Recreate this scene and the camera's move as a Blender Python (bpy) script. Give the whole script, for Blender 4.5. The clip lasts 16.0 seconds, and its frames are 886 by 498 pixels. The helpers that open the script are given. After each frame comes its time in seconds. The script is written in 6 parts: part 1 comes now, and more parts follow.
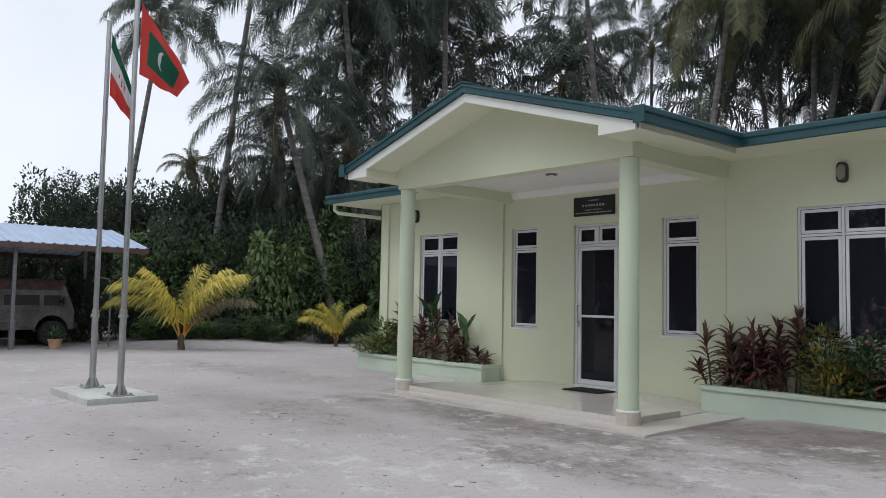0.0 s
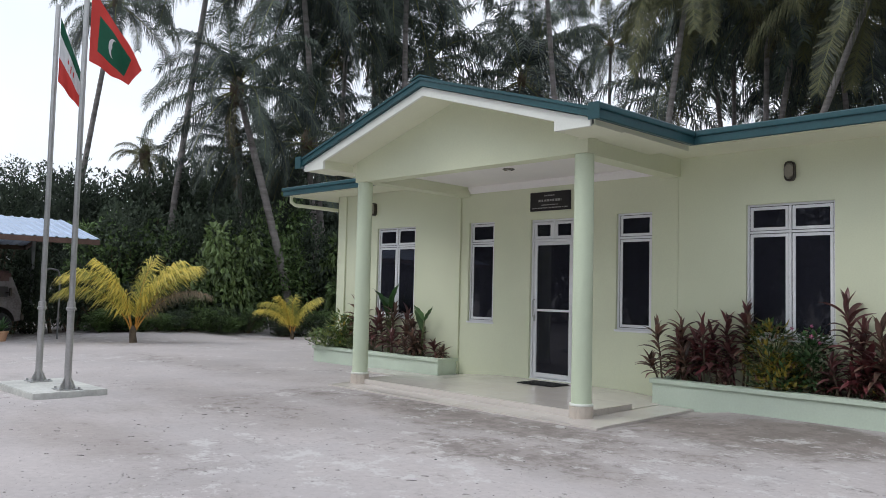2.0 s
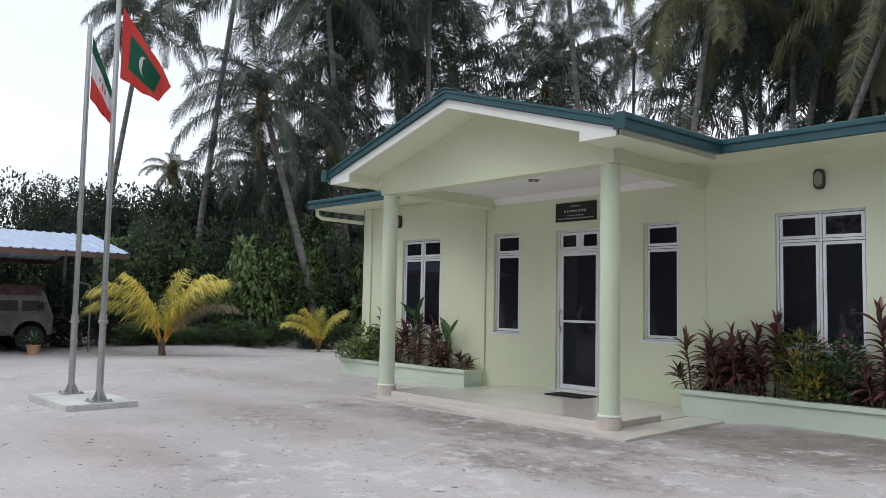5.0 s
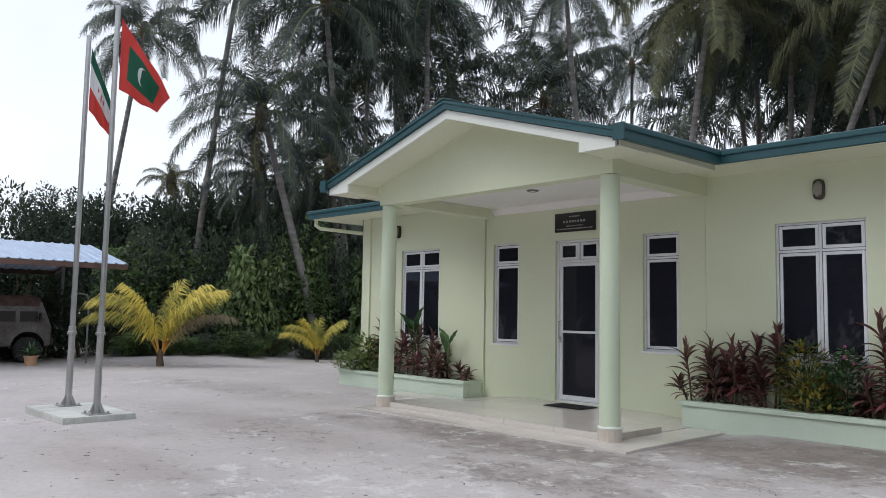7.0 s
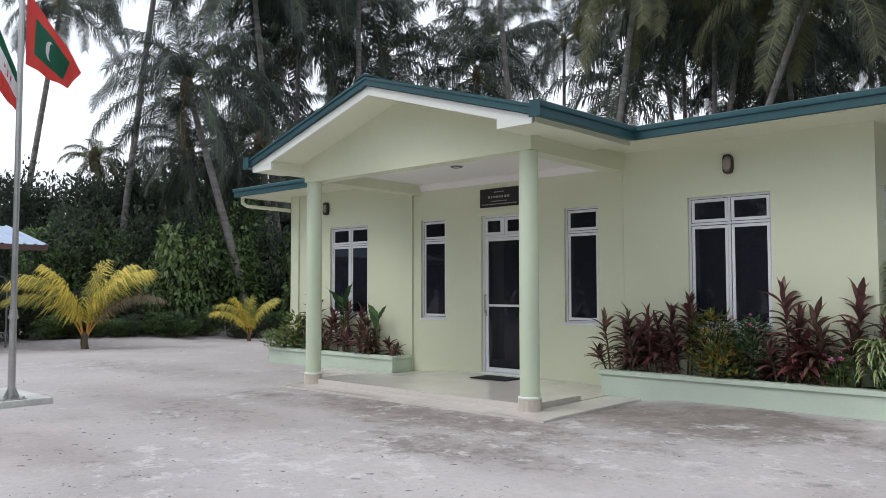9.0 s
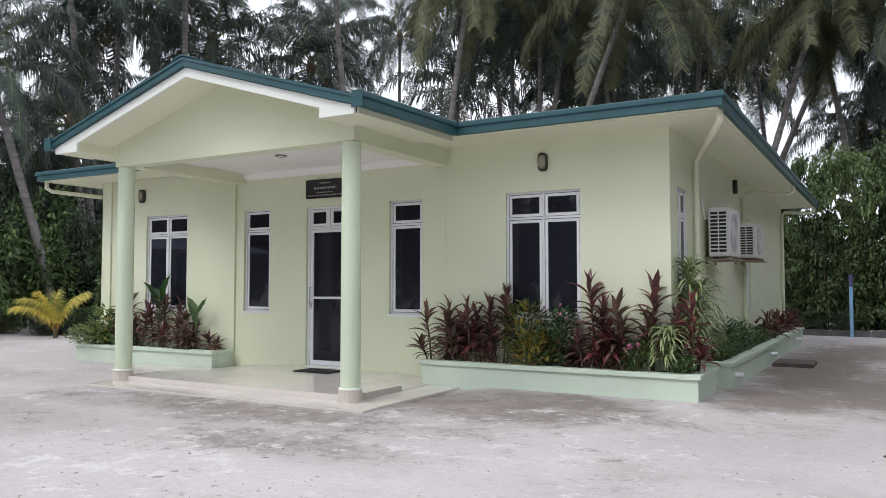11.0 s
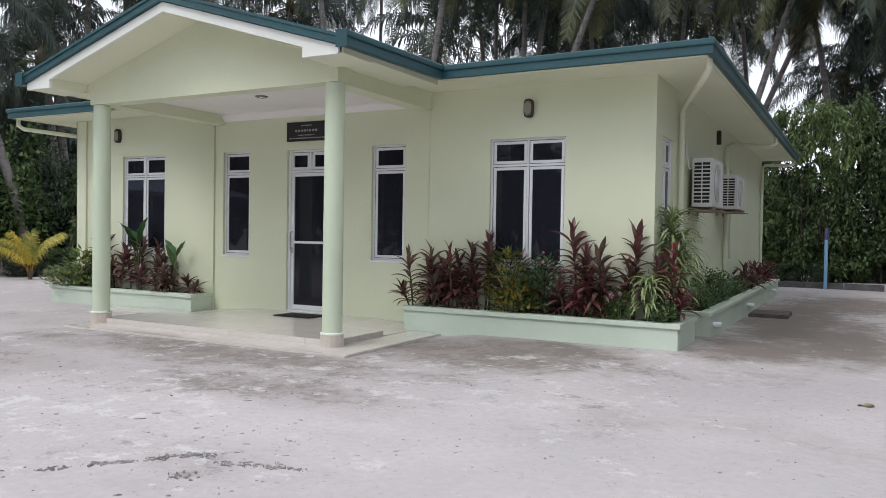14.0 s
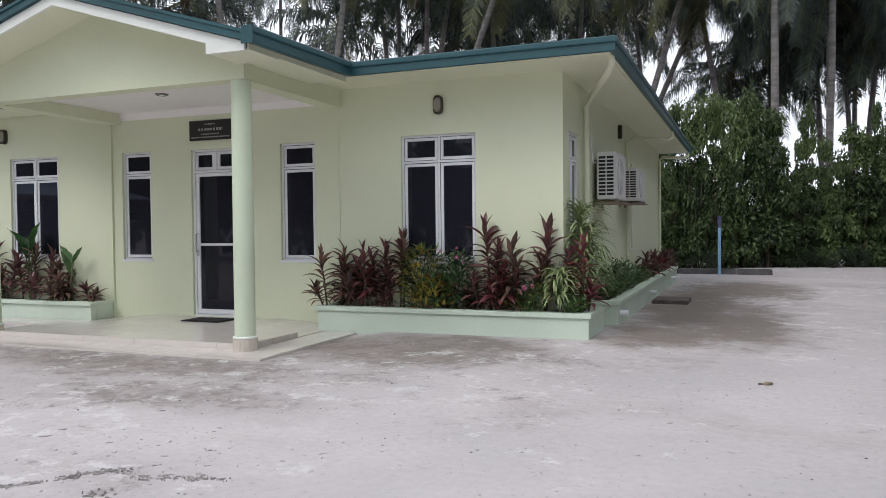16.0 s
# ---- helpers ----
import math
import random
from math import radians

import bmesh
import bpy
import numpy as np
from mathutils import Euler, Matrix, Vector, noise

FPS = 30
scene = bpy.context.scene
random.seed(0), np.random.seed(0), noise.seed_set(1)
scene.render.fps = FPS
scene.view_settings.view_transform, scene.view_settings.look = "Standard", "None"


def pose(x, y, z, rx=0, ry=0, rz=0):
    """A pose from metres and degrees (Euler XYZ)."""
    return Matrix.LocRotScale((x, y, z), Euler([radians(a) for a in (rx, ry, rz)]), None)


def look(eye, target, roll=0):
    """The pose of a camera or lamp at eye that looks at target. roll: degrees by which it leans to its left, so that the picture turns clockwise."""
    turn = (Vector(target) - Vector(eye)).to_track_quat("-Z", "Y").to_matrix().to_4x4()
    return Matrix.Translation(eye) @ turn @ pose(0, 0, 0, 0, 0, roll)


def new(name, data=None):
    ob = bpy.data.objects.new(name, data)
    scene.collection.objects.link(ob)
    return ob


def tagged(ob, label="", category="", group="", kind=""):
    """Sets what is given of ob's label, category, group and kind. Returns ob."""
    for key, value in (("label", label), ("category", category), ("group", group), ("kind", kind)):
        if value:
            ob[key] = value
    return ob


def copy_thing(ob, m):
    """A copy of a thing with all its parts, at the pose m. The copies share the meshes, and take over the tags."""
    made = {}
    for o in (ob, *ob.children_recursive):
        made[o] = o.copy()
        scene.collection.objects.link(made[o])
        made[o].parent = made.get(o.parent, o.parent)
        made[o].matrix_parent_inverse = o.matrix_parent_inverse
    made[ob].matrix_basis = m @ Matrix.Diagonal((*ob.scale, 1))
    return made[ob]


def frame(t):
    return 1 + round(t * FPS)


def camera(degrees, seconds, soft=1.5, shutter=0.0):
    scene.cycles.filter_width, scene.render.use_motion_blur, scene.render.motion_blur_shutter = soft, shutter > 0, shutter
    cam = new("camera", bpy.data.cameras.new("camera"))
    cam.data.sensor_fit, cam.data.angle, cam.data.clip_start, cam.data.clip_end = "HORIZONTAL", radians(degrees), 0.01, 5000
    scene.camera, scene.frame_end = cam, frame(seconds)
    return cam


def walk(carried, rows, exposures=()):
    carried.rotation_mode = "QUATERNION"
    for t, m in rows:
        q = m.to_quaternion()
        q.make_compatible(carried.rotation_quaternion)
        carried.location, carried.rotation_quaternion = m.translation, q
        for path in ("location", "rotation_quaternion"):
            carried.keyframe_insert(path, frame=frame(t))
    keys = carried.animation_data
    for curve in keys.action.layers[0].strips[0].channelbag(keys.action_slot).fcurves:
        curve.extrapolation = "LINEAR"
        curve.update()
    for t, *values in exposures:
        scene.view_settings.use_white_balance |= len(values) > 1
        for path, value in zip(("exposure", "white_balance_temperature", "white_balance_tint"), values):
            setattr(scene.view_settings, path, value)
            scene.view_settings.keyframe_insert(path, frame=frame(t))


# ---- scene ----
cam = camera(59.8, 16.0, soft=0.7)

PATH = [
    (0, (7.39, -9.418, 1.342), (5.908, -8.083, 1.472), 1.1),
    (0.5, (7.398, -9.398, 1.339), (5.94, -8.034, 1.446), 0.9),
    (1, (7.413, -9.404, 1.342), (5.976, -8.019, 1.469), 0.8),
    (1.5, (7.41, -9.395, 1.335), (6.026, -7.955, 1.449), 1.2),
    (2, (7.416, -9.391, 1.354), (6.005, -7.978, 1.468), 1.4),
    (2.5, (7.405, -9.403, 1.343), (5.926, -8.064, 1.472), 1.4),
    (3, (7.386, -9.411, 1.345), (5.878, -8.103, 1.478), 1.6),
    (3.5, (7.401, -9.417, 1.344), (5.906, -8.093, 1.459), 1.5),
    (4, (7.409, -9.405, 1.345), (5.971, -8.019, 1.463), 1.1),
    (4.5, (7.414, -9.414, 1.35), (5.988, -8.018, 1.489), 1.1),
    (4.7, (7.416, -9.416, 1.34), (5.963, -8.049, 1.482), 1.1),
    (6.8, (7.374, -9.449, 1.374), (5.929, -8.075, 1.536), 0.9),
    (7, (7.392, -9.407, 1.365), (5.942, -8.04, 1.533), 1.0),
    (7.5, (7.402, -9.417, 1.362), (5.959, -8.04, 1.517), 0.9),
    (8, (7.443, -9.381, 1.367), (5.999, -8.009, 1.543), -0.7),
    (8.2, (7.465, -9.372, 1.386), (6.044, -7.974, 1.547), -0.6),
    (10.3, (7.714, -9.253, 1.324), (6.558, -7.625, 1.433), 0.2),
    (10.5, (7.709, -9.257, 1.319), (6.611, -7.589, 1.432), 0.4),
    (11, (7.701, -9.216, 1.325), (6.702, -7.487, 1.418), 0.0),
    (11.5, (7.678, -9.179, 1.328), (6.798, -7.384, 1.374), -0.3),
    (12, (7.677, -9.168, 1.325), (6.832, -7.355, 1.353), 0.0),
    (12.5, (7.668, -9.168, 1.325), (6.783, -7.375, 1.355), 0.2),
    (13, (7.642, -9.187, 1.326), (6.674, -7.437, 1.328), 0.4),
    (13.5, (7.63, -9.201, 1.315), (6.643, -7.462, 1.282), 0.7),
    (14, (7.618, -9.187, 1.312), (6.667, -7.427, 1.269), 0.9),
    (14.5, (7.602, -9.196, 1.315), (6.691, -7.416, 1.281), -0.2),
    (15, (7.589, -9.196, 1.317), (6.733, -7.389, 1.299), 0.2),
    (15.5, (7.572, -9.225, 1.322), (6.771, -7.392, 1.304), 0.0),
    (16, (7.543, -9.216, 1.321), (6.811, -7.356, 1.269), -0.6),
]
walk(cam, [(t, look(eye, target, roll)) for t, eye, target, roll in PATH], ((0, -0.27, 6120, 9), (0.5, -0.15, 6120, 9), (1.5, -0.08, 6120, 9), (2.5, -0.08, 6120, 9), (3.5, -0.2, 6120, 9), (4.5, -0.08, 6120, 9), (8.2, -0.1, 6120, 9), (10.5, 0.36, 6180, 10.6), (11.5, 0.34, 6180, 10.6), (12, 0.24, 6180, 10.6), (13, 0.28, 6180, 10.6), (14, 0.2, 6180, 10.6), (16, 0.15, 6180, 10.6)))

# ---- world, sun, exposure ----
scene.view_settings.exposure = 0.0
world = bpy.data.worlds.new("sky")
scene.world = world
world.use_nodes = True
wn, wl = world.node_tree.nodes, world.node_tree.links
wn.clear()
sky = wn.new("ShaderNodeTexSky")
sky.sky_type = "NISHITA"
sky.sun_disc = False
sky.sun_elevation = radians(50)
sky.sun_rotation = radians(212)
sky.dust_density = 3.0
cloud_noise = wn.new("ShaderNodeTexNoise")
cloud_noise.inputs["Scale"].default_value = 2.2
cloud_noise.inputs["Detail"].default_value = 5
cloud_ramp = wn.new("ShaderNodeValToRGB")
cloud_ramp.color_ramp.elements[0].position, cloud_ramp.color_ramp.elements[0].color = 0.3, (9.9, 10.2, 10.9, 1)
cloud_ramp.color_ramp.elements[1].position, cloud_ramp.color_ramp.elements[1].color = 0.7, (12.6, 12.7, 12.9, 1)
cover = wn.new("ShaderNodeMix")
cover.data_type = "RGBA"
cover.inputs[0].default_value = 0.9
background = wn.new("ShaderNodeBackground")
background.inputs["Strength"].default_value = 0.102
world_out = wn.new("ShaderNodeOutputWorld")
wl.new(cloud_noise.outputs["Fac"], cloud_ramp.inputs["Fac"])
wl.new(sky.outputs["Color"], cover.inputs[6])
wl.new(cloud_ramp.outputs["Color"], cover.inputs[7])
wl.new(cover.outputs[2], background.inputs["Color"])
wl.new(background.outputs["Background"], world_out.inputs["Surface"])

sun = new("sun", bpy.data.lights.new("sun", "SUN"))
sun.data.energy, sun.data.angle, sun.data.color = 0.95, radians(25), (1.0, 0.96, 0.9)
sun.matrix_world = look((-8, -13, 18), (0, 0, 0))

# ---- materials ----


def mat(name, col, rough=0.6, metal=0.0, var=0.12, scale=2.0, fine=30.0, bump=0.08, spec=0.5, dark=None, trans=0.0, islands=False, stretch=None):
    """A surface with two scales of colour variation and fine relief."""
    m = bpy.data.materials.new(name)
    m.use_nodes = True
    n, l = m.node_tree.nodes, m.node_tree.links
    b = n["Principled BSDF"]
    b.inputs["Roughness"].default_value = rough
    b.inputs["Metallic"].default_value = metal
    b.inputs["Specular IOR Level"].default_value = spec
    co = n.new("ShaderNodeTexCoord")
    src = co.outputs["Object"]
    if stretch:
        mp = n.new("ShaderNodeMapping")
        mp.inputs["Scale"].default_value = stretch
        l.new(src, mp.inputs["Vector"])
        src = mp.outputs["Vector"]
    big, small = n.new("ShaderNodeTexNoise"), n.new("ShaderNodeTexNoise")
    for t, s, d in ((big, scale, 4), (small, fine, 3)):
        t.inputs["Scale"].default_value = s
        t.inputs["Detail"].default_value = d
        l.new(src, t.inputs["Vector"])
    ramp = n.new("ShaderNodeValToRGB")
    dk = dark or tuple(c * (1 - 2 * var) for c in col)
    lt = tuple(min(1, c * (1 + var)) for c in col)
    ramp.color_ramp.elements[0].position, ramp.color_ramp.elements[0].color = 0.32, (*dk, 1)
    ramp.color_ramp.elements[1].position, ramp.color_ramp.elements[1].color = 0.66, (*lt, 1)
    add = n.new("ShaderNodeMath")
    add.operation = "MULTIPLY_ADD"
    add.inputs[1].default_value, add.inputs[2].default_value = 0.35, 0.0
    l.new(small.outputs["Fac"], add.inputs[0])
    mixf = n.new("ShaderNodeMath")
    mixf.operation = "MULTIPLY_ADD"
    mixf.inputs[1].default_value = 0.65
    l.new(big.outputs["Fac"], mixf.inputs[0])
    l.new(add.outputs[0], mixf.inputs[2])
    fac = mixf.outputs[0]
    if islands:
        geo, info = n.new("ShaderNodeNewGeometry"), n.new("ShaderNodeObjectInfo")
        s1 = n.new("ShaderNodeMath")
        s1.operation = "MULTIPLY_ADD"
        s1.inputs[1].default_value = 0.45
        l.new(geo.outputs["Random Per Island"], s1.inputs[0])
        s2 = n.new("ShaderNodeMath")
        s2.operation = "MULTIPLY_ADD"
        s2.inputs[1].default_value, s2.inputs[2].default_value = 0.3, -0.32
        l.new(info.outputs["Random"], s2.inputs[0])
        l.new(s2.outputs[0], s1.inputs[2])
        s3 = n.new("ShaderNodeMath")
        l.new(fac, s3.inputs[0])
        l.new(s1.outputs[0], s3.inputs[1])
        fac = s3.outputs[0]
    l.new(fac, ramp.inputs["Fac"])
    l.new(ramp.outputs["Color"], b.inputs["Base Color"])
    if bump:
        bp = n.new("ShaderNodeBump")
        bp.inputs["Strength"].default_value = bump
        bp.inputs["Distance"].default_value = 0.02
        l.new(small.outputs["Fac"], bp.inputs["Height"])
        l.new(bp.outputs["Normal"], b.inputs["Normal"])
    if trans:
        tl = n.new("ShaderNodeBsdfTranslucent")
        l.new(ramp.outputs["Color"], tl.inputs["Color"])
        ms = n.new("ShaderNodeMixShader")
        ms.inputs[0].default_value = trans
        l.new(b.outputs[0], ms.inputs[1])
        l.new(tl.outputs[0], ms.inputs[2])
        l.new(ms.outputs[0], n["Material Output"].inputs["Surface"])
    return m


M = {}
M["wall"] = mat("cream_green_wall_paint", (0.69, 0.725, 0.535), 0.65, var=0.035, scale=0.8, fine=55, bump=0.05)
M["mint"] = mat("mint_planter_paint", (0.60, 0.69, 0.575), 0.6, var=0.05, scale=1.5, fine=45, bump=0.06)
M["column"] = mat("pale_green_column_paint", (0.62, 0.70, 0.53), 0.5, var=0.03, scale=1.2, fine=60, bump=0.04)
M["soffit"] = mat("cream_soffit_board", (0.76, 0.775, 0.60), 0.6, var=0.03, scale=0.9, fine=40, bump=0.03)
M["ceiling"] = mat("white_ceiling_board", (0.84, 0.82, 0.80), 0.7, var=0.03, scale=1.0, fine=40, bump=0.03)
M["trim"] = mat("white_gloss_trim", (0.80, 0.82, 0.76), 0.45, var=0.03, scale=2, fine=40, bump=0.03)
M["green"] = mat("sea_green_metal", (0.023, 0.082, 0.096), 0.38, var=0.12, scale=1.3, fine=25, bump=0.03)
M["roof"] = mat("sea_green_roof_sheet", (0.025, 0.095, 0.105), 0.45, var=0.12, scale=1.3, fine=25, bump=0.03)
M["alu"] = mat("white_powder_coated_aluminium", (0.80, 0.81, 0.83), 0.35, var=0.03, scale=4, fine=60, bump=0.02)
M["gasket"] = mat("dark_rubber_gasket", (0.03, 0.03, 0.035), 0.7, var=0.1, bump=0.0)
M["tile"] = mat("beige_porcelain_tile", (0.66, 0.61, 0.57), 0.16, var=0.03, scale=3, fine=18, bump=0.01, islands=True)
M["grout"] = mat("grey_grout", (0.48, 0.44, 0.40), 0.9, var=0.1)
M["granite"] = mat("beige_column_base_tile", (0.62, 0.55, 0.48), 0.35, var=0.06, scale=8, fine=60, bump=0.02)
M["room"] = mat("dim_interior_plaster", (0.34, 0.35, 0.42), 0.9, var=0.1, bump=0.0)
M["soil"] = mat("dark_planter_soil", (0.06, 0.045, 0.035), 0.95, var=0.3, scale=6, fine=40, bump=0.6)
M["steel"] = mat("galvanised_pole_steel", (0.50, 0.50, 0.50), 0.32, 0.8, var=0.1, scale=5, fine=40, bump=0.05)
M["concrete"] = mat("pale_concrete", (0.58, 0.58, 0.55), 0.85, var=0.14, scale=3, fine=30, bump=0.25, dark=(0.42, 0.42, 0.40))
M["trunk"] = mat("grey_palm_bark", (0.24, 0.22, 0.215), 0.9, var=0.2, scale=1.2, fine=14, bump=0.5, dark=(0.11, 0.10, 0.09), stretch=(1, 1, 6))
M["rachis"] = mat("green_frond_stalk", (0.16, 0.17, 0.05), 0.5, var=0.2, bump=0.0)
M["frond"] = mat("dark_green_palm_leaflet", (0.078, 0.098, 0.078), 0.5, spec=0.22, var=0.3, scale=1.0, fine=8, bump=0.0, trans=0.14, islands=True, dark=(0.042, 0.052, 0.056))
# olive copy of the palm leaflet: sunlight on the fronds put into the colour
M["sunlit_frond"] = mat("sunlit_palm_leaflet", (0.140, 0.140, 0.070), 0.5, spec=0.25, var=0.3, scale=0.8, fine=8, bump=0.0, trans=0.16, islands=True, dark=(0.048, 0.058, 0.044))
M["old_frond"] = mat("yellowing_palm_leaflet", (0.10, 0.085, 0.045), 0.5, var=0.3, scale=1.0, fine=8, bump=0.0, trans=0.15, islands=True, dark=(0.045, 0.042, 0.025))
M["gold_frond"] = mat("golden_young_palm_leaflet", (0.80, 0.68, 0.17), 0.5, var=0.15, scale=1.5, fine=9, bump=0.0, trans=0.42, islands=True, dark=(0.25, 0.28, 0.075))
M["gold_stalk"] = mat("orange_palm_stalk", (0.55, 0.27, 0.04), 0.45, var=0.15, bump=0.0)
M["leaf"] = mat("green_bush_leaf", (0.112, 0.172, 0.060), 0.45, spec=0.4, var=0.3, scale=1.5, fine=9, bump=0.0, trans=0.18, islands=True, dark=(0.030, 0.050, 0.023))
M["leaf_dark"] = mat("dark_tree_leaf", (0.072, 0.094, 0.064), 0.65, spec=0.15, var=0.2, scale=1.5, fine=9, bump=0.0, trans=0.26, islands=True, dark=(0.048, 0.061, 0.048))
M["twig"] = mat("brown_bush_stem", (0.12, 0.09, 0.06), 0.85, var=0.25, scale=5, fine=30, bump=0.3)


def glass_mat():
    """Dark window glass with a tinted film: a thin pane that mirrors the yard a little and lets little light through."""
    m = bpy.data.materials.new("dark_tinted_glass")
    m.use_nodes = True
    b = m.node_tree.nodes["Principled BSDF"]
    b.inputs["Base Color"].default_value = (0.026, 0.027, 0.038, 1)
    b.inputs["Roughness"].default_value = 0.02
    b.inputs["Transmission Weight"].default_value = 0.35
    b.inputs["Specular IOR Level"].default_value = 0.22
    b.inputs["IOR"].default_value = 1.45
    return m


M["glass"] = glass_mat()

# ---- mesh helpers ----


def part(name, bm, material, parent=None, label="", smooth=False):
    """Links a bmesh as one mesh object, under a parent if given."""
    me = bpy.data.meshes.new(name)
    bmesh.ops.recalc_face_normals(bm, faces=bm.faces)
    bm.to_mesh(me)
    bm.free()
    for mm in material if isinstance(material, (list, tuple)) else [material]:
        me.materials.append(mm)
    if smooth:
        me.shade_smooth()
        me.set_sharp_from_angle(angle=radians(40))
    ob = new(name, me)
    if parent:
        ob.parent = parent
    if label:
        tagged(ob, label)
    return ob


def thing(name, label, category, group="", kind="", at=(0, 0, 0)):
    ob = new(name)
    ob.location = at
    return tagged(ob, label, category, group, kind)


def box(bm, x0, x1, y0, y1, z0, z1, bevel=0.0, m=None, mi=0):
    vs = [bm.verts.new((x, y, z)) for z in (z0, z1) for y in (y0, y1) for x in (x0, x1)]
    fs = [bm.faces.new([vs[i] for i in f]) for f in ((0, 2, 3, 1), (4, 5, 7, 6), (0, 1, 5, 4), (2, 6, 7, 3), (0, 4, 6, 2), (1, 3, 7, 5))]
    for f in fs:
        f.material_index = mi
    if m is not None:
        bmesh.ops.transform(bm, matrix=m, verts=vs)
    if bevel:
        es = {e for f in fs for e in f.edges}
        bmesh.ops.bevel(bm, geom=list(es), offset=bevel, segments=2, affect="EDGES", clamp_overlap=True)


def prism(bm, pts, axis, a, b, mi=0):
    """A polygon of 2D points, pulled along an axis ('x': points are y, z; 'y': x, z; 'z': x, y)."""
    def put(p, v):
        return {"x": (v, p[0], p[1]), "y": (p[0], v, p[1]), "z": (p[0], p[1], v)}[axis]
    lo, hi = [bm.verts.new(put(p, a)) for p in pts], [bm.verts.new(put(p, b)) for p in pts]
    fs = [bm.faces.new(lo), bm.faces.new(hi[::-1])]
    for i in range(len(pts)):
        j = (i + 1) % len(pts)
        fs.append(bm.faces.new((lo[i], hi[i], hi[j], lo[j])))
    for f in fs:
        f.material_index = mi


def tube(bm, pts, radii, n=10, caps=True, mi=0):
    """A round tube along points."""
    pts = [Vector(p) for p in pts]
    if not isinstance(radii, (list, tuple)):
        radii = [radii] * len(pts)
    rings, side = [], None
    for i, p in enumerate(pts):
        d = (pts[min(i + 1, len(pts) - 1)] - pts[max(i - 1, 0)]).normalized()
        if side is None:
            side = d.orthogonal().normalized()
        side = (side - d * side.dot(d)).normalized()
        up = d.cross(side)
        rings.append([bm.verts.new(p + (side * math.cos(a) + up * math.sin(a)) * radii[i]) for a in (2 * math.pi * k / n for k in range(n))])
    for r, q in zip(rings, rings[1:]):
        for k in range(n):
            f = bm.faces.new((r[k], r[(k + 1) % n], q[(k + 1) % n], q[k]))
            f.material_index = mi
    if caps:
        bm.faces.new(rings[0][::-1]).material_index = mi
        bm.faces.new(rings[-1]).material_index = mi


def lathe(bm, profile, n=28, c=(0, 0)):
    """A closed turned shape from (radius, height) rows."""
    rings = [[bm.verts.new((c[0] + r * math.cos(2 * math.pi * k / n), c[1] + r * math.sin(2 * math.pi * k / n), z)) for k in range(n)] for r, z in profile]
    for r, q in zip(rings, rings[1:]):
        for k in range(n):
            bm.faces.new((r[k], r[(k + 1) % n], q[(k + 1) % n], q[k]))
    bm.faces.new(rings[0][::-1])
    bm.faces.new(rings[-1])


def pierced(bm, axis, at, thick, a0, a1, z0, z1, holes):
    """A wall slab in the plane axis = at (its face), thick behind it, with rectangular holes (a, b, za, zb)."""
    xs = sorted({a0, a1, *[v for h in holes for v in h[:2]]})
    zs = sorted({z0, z1, *[v for h in holes for v in h[2:]]})
    grid = {}

    def vert(i, j):
        if (i, j) not in grid:
            grid[i, j] = bm.verts.new((xs[i], at, zs[j]) if axis == "y" else (at, xs[i], zs[j]))
        return grid[i, j]
    faces = []
    for i in range(len(xs) - 1):
        for j in range(len(zs) - 1):
            cx, cz = (xs[i] + xs[i + 1]) / 2, (zs[j] + zs[j + 1]) / 2
            if not any(h[0] < cx < h[1] and h[2] < cz < h[3] for h in holes):
                faces.append(bm.faces.new((vert(i, j), vert(i + 1, j), vert(i + 1, j + 1), vert(i, j + 1))))
    out = bmesh.ops.extrude_face_region(bm, geom=faces)
    move = (0, thick, 0) if axis == "y" else (thick, 0, 0)
    bmesh.ops.translate(bm, verts=[g for g in out["geom"] if isinstance(g, bmesh.types.BMVert)], vec=move)


# ---- ground ----


def ground_height(x, y):
    h = 0.012 * noise.noise((x * 0.35, y * 0.35, 0)) + 0.006 * noise.noise((x * 1.3, y * 1.3, 5))
    if -5.2 < x < 6.6 and -3.4 < y < 11:
        h *= 0.3
    bank = max(0.0, min(1.0, (-11.3 - x + 0.5 * noise.noise((y * 0.5, 3, 1))) / 1.6)) if y > -2.2 else 0.0
    bank *= max(0.0, min(1.0, (y + 2.2) / 1.5))
    h += 0.16 * bank * (1 + 0.6 * noise.noise((x * 0.4, y * 0.6, 9)))
    near = max(0.0, 1 - math.hypot(max(0, abs(x - 5.0) - 1.5) / 0.5, max(0, abs(y + 0.2) - 0.6) / 1.3))
    h += 0.055 * near * near * (3 - 2 * near)
    pad = max(0.0, 1 - math.hypot(max(0, abs(x + 2.62) - 0.75), max(0, abs(y + 6.05) - 0.45)) / 1.4)
    h += 0.045 * pad * pad * (3 - 2 * pad)
    far = max(0.0, min(1.0, (y - 12.2) / 2.0)) if x > 4 else 0.0
    return h + 0.10 * far


